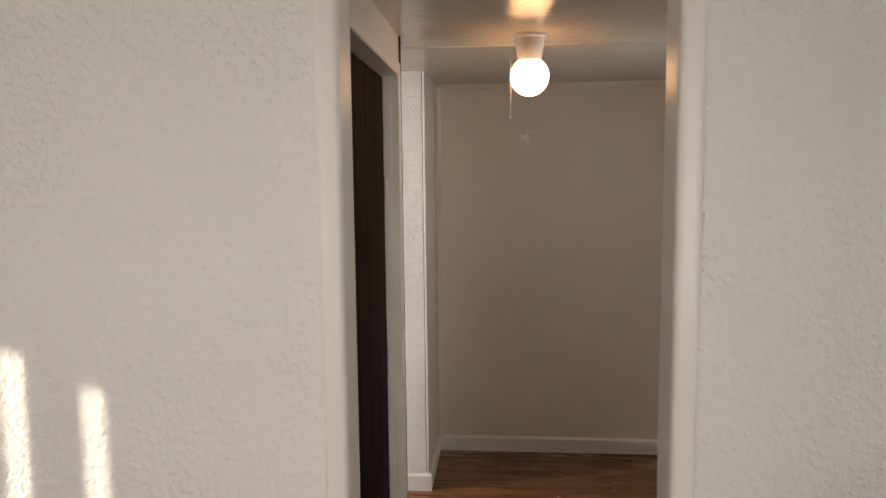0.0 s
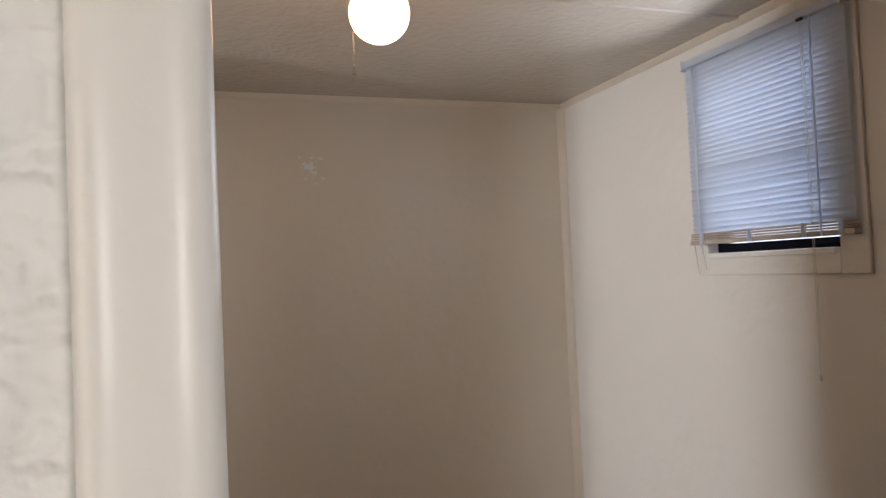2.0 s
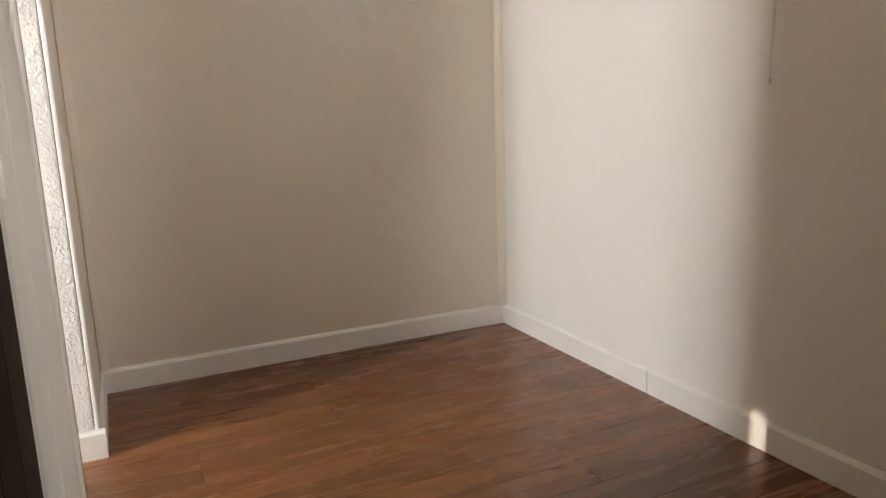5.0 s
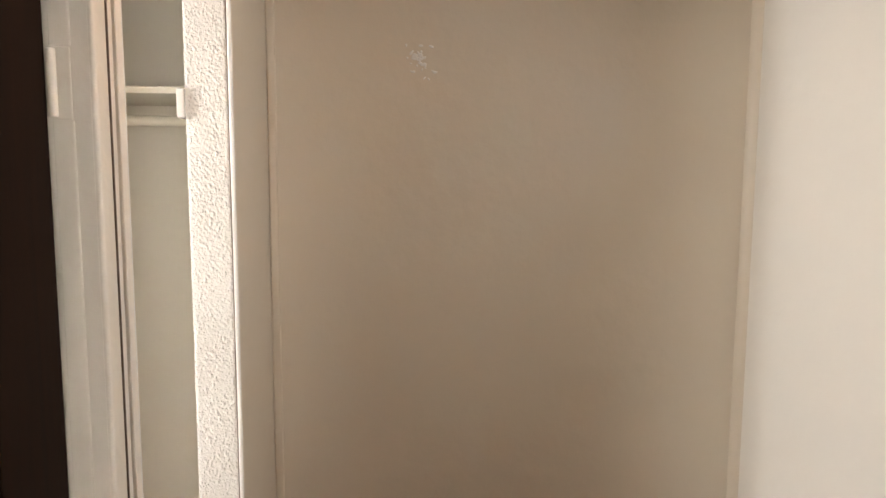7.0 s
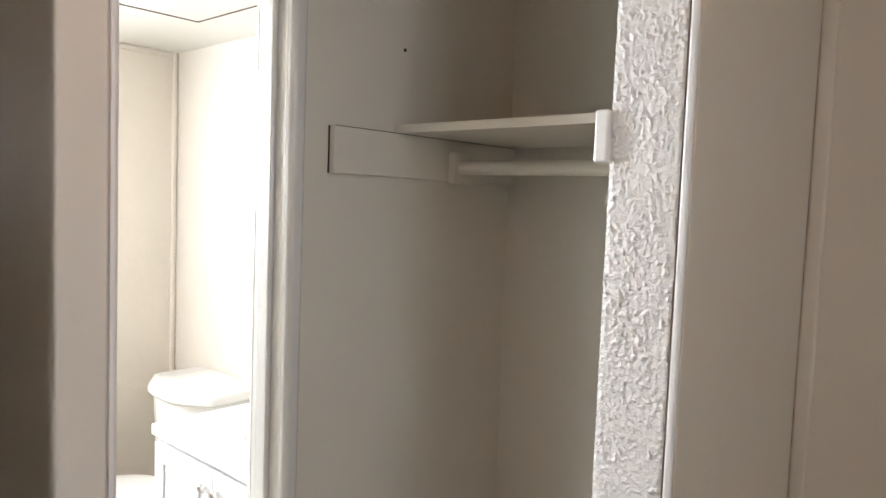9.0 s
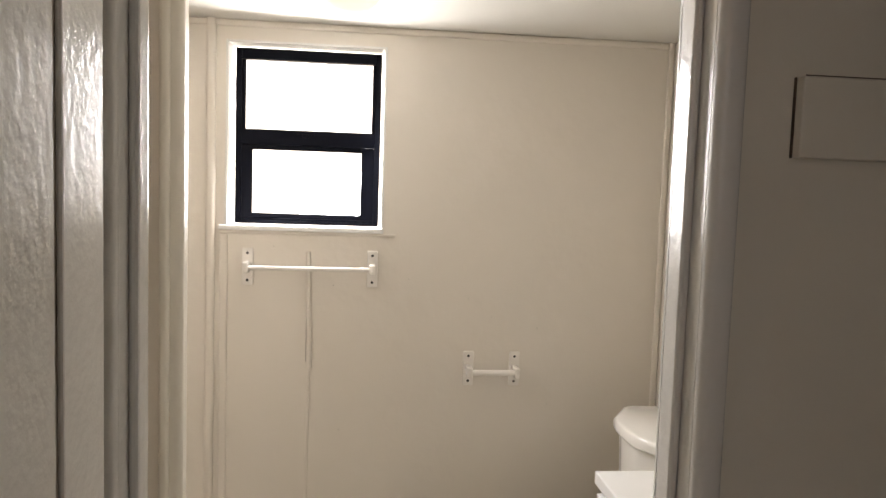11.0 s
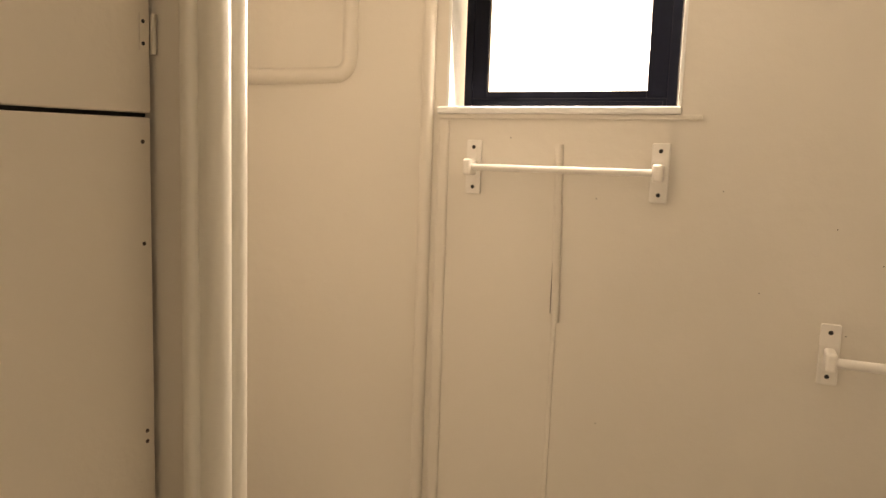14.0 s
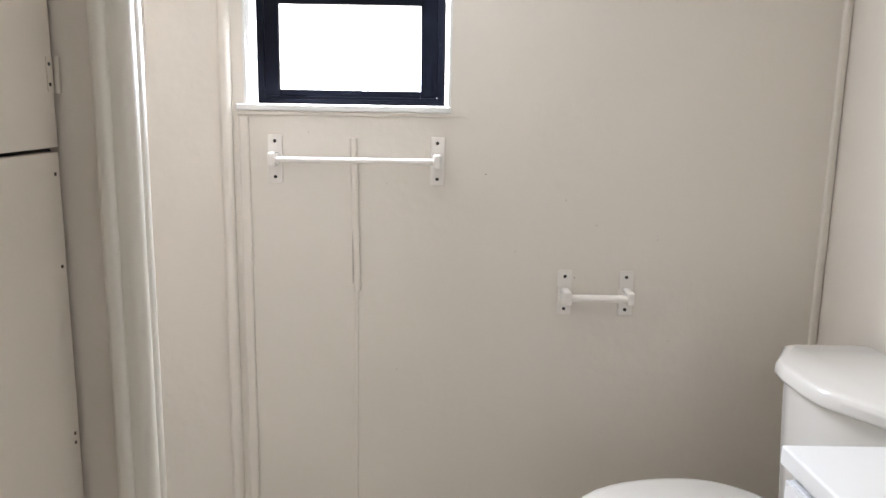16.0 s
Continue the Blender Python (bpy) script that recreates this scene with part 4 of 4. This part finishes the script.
for x0, x1, kx in ((VX0 + 0.012, vm - 0.002, vm - 0.032), (vm + 0.002, VX1 - 0.012, vm + 0.032)):
    d = part("door", box((x0, VY - 0.012, 0.10), (x1, VY + 0.0015, 0.758)), M_VAN, van, "", 0.002)
    for nm, lo, hi in (("stile", (x0, 0, 0.10), (x0 + 0.055, 0, 0.758)), ("stile", (x1 - 0.055, 0, 0.10), (x1, 0, 0.758)), ("rail", (x0 + 0.055, 0, 0.70), (x1 - 0.055, 0, 0.758)), ("rail", (x0 + 0.055, 0, 0.10), (x1 - 0.055, 0, 0.16))):
        part(nm, box((lo[0], VY - 0.018, lo[2]), (hi[0], VY - 0.0122, hi[2])), M_VAN, d, "", 0.0025)
    part("panel", box((x0 + 0.075, VY - 0.0175, 0.18), (x1 - 0.075, VY - 0.0122, 0.68)), M_VAN, d, "raised panel", 0.005)
    k = bmesh.new()
    cyl(k, (kx, VY - 0.018, 0.71), (kx, VY - 0.032, 0.71), 0.006)
    cyl(k, (kx, VY - 0.032, 0.71), (kx, VY - 0.042, 0.71), 0.014, 0.011)
    part("knob", k, M_CHROME, d, "round brushed metal knob", 0.002, True)
top = thing("countertop", (VX0, VY, 0.777), "white cultured marble vanity top with an oval basin", "vanity top")
slab = bmesh.new()
# slab with an oval cut-out, built as rings from the rim to the outer edge
ox, oy = vm + 0.02, 1.44
rings = []
nseg = 48
tx0, tx1, ty0, ty1 = -2.118, -1.388, 1.160, YN
for i in range(nseg):
    t = 2 * math.pi * i / nseg
    c, s = math.cos(t), math.sin(t)
    k = min((tx1 - ox) / c if c > 1e-6 else 9, (tx0 - ox) / c if c < -1e-6 else 9, (ty1 - oy) / s if s > 1e-6 else 9, (ty0 - oy) / s if s < -1e-6 else 9)
    rings.append(((ox + c * k, oy + s * k), (ox + 0.235 * c, oy + 0.165 * s), (ox + 0.215 * c, oy + 0.148 * s), (ox + 0.17 * c, oy + 0.11 * s), (ox + 0.03 * c, oy + 0.03 * s)))
corners = [(tx0, ty0), (tx1, ty0), (tx1, ty1), (tx0, ty1)]
for cx_, cy_ in corners:
    best = min(range(nseg), key=lambda i: (rings[i][0][0] - cx_) ** 2 + (rings[i][0][1] - cy_) ** 2)
    rings[best] = ((cx_, cy_), *rings[best][1:])
zs = (0.809, 0.809, 0.800, 0.73, 0.69)
vr = [[slab.verts.new((r[0][0], r[0][1], 0.7775)) for r in rings]] + [[slab.verts.new((*r[j], zs[j])) for r in rings] for j in range(5)]
for a, b in zip(vr, vr[1:]):
    for i in range(nseg):
        slab.faces.new((a[i], a[(i + 1) % nseg], b[(i + 1) % nseg], b[i]))
slab.faces.new(vr[-1])
bmesh.ops.recalc_face_normals(slab, faces=slab.faces)
part("slab", slab, M_MARBLE, top, "", 0.004, True, 3)
part("backsplash", box((tx0, YN - 0.02, 0.8095), (tx1, YN, 0.88)), M_MARBLE, top, "", 0.004)
tap = thing("basin_faucet", (ox, 1.63, 0.81), "chrome two-handle basin faucet", "faucet")
part("base", box((ox - 0.08, 1.605, 0.8095), (ox + 0.08, 1.655, 0.825)), M_CHROME, tap, "", 0.006, True, 3)
part("spout", cyl(cyl(bmesh.new(), (ox, 1.63, 0.825), (ox, 1.62, 0.90), 0.013, 0.011), (ox, 1.625, 0.895), (ox, 1.52, 0.885), 0.011, 0.009), M_CHROME, tap, "", 0, True)
for s in (-1, 1):
    part("handle", cyl(bmesh.new(), (ox + s * 0.06, 1.63, 0.825), (ox + s * 0.06, 1.63, 0.865), 0.016, 0.012), M_CHROME, tap, "", 0.002, True)

# paint splatter on the back wall, filler marks and nail holes on the bathroom wall
spl = thing("paint_splatter", (0.086, YB, 1.84), "raised glossy paint splatter on the cream wall", "paint splatter")
srng = random.Random(8)
sb = bmesh.new()
for i in range(46):
    a, rr = srng.uniform(0, 2 * math.pi), abs(srng.gauss(0, 0.026))
    px, pz = 0.086 + rr * math.cos(a) * 1.2, 1.84 + rr * math.sin(a) - (0.03 if i % 7 == 0 else 0)
    sz = srng.uniform(0.003, 0.009)
    m = Matrix.LocRotScale((px, YB, pz), Euler((0, srng.uniform(0, 3), 0)), (sz * srng.uniform(0.6, 1.6), 0.0016, sz * 0.6))
    bmesh.ops.create_icosphere(sb, subdivisions=2, radius=1, matrix=m)
part("drips", sb, M_WTRIM, spl, "", 0, True)
holes = [(0.70, 1.20), (0.93, 1.13), (1.02, 1.06), (0.79, 0.98), (1.20, 1.02), (0.42, 1.17), (0.965, 0.905), (0.20, 1.31), (0.45, 0.62), (1.25, 0.72)]
for hy, hz in holes:
    nh = thing("nail_hole", (XW, hy, hz), "tiny dark nail hole in the cream wall", "nail hole", "nail holes")
    part("head", cyl(bmesh.new(), (XW - 0.001, hy, hz), (XW + 0.0006, hy, hz), 0.0014, None, 8), M_CRACK_SHADE, nh)
structure("trim_ledger_crack", boxes(((XC + 0.0185, 1.056, 1.6675), (XC + 0.0192, YB, 1.6688)), ((XC, 1.0535, 1.574), (XC + 0.004, 1.0549, 1.668))), M_CRACK_SHADE, "fine dark gap around the ledger board", "trim")

# ---------------------------------------------------------------- floor planks, last
PW, PL = 0.125, 1.21
plank_me = {}


def plank_mesh(length, width):
    key = (round(length, 3), round(width, 3))
    if key not in plank_me:
        bm = bmesh.new()
        b = 0.0012
        base = [(0, 0), (length, 0), (length, width), (0, width)]
        topv = [(b, b), (length - b, b), (length - b, width - b), (b, width - b)]
        lo = [bm.verts.new((x, y, -0.016)) for x, y in base]
        mid = [bm.verts.new((x, y, -b)) for x, y in base]
        hi = [bm.verts.new((x, y, 0)) for x, y in topv]
        for a, c in ((lo, mid), (mid, hi)):
            for i in range(4):
                bm.faces.new((a[i], a[(i + 1) % 4], c[(i + 1) % 4], c[i]))
        bm.faces.new(hi)
        me = bpy.data.meshes.new("plank")
        bm.to_mesh(me)
        bm.free()
        me.materials.append(M_FLOOR)
        plank_me[key] = me
    return plank_me[key]


floor_ob = bpy.data.objects["floor"]
y = -3.0
prng = random.Random(11)
while y < YB:
    w = min(PW, YB - y)
    xs, xe = (-3.0, XR + 0.1) if y < YD1 else (XC - 0.08, XR)
    x = xs - prng.choice([0.15, 0.4, 0.65, 0.9])
    while x < xe:
        a, b = max(x, xs), min(x + PL, xe)
        if b - a > 0.02:
            p = new("plank", plank_mesh(b - a, w))
            p.location = (a, y, 0)
            p.parent = floor_ob
        x += PL
    y += PW
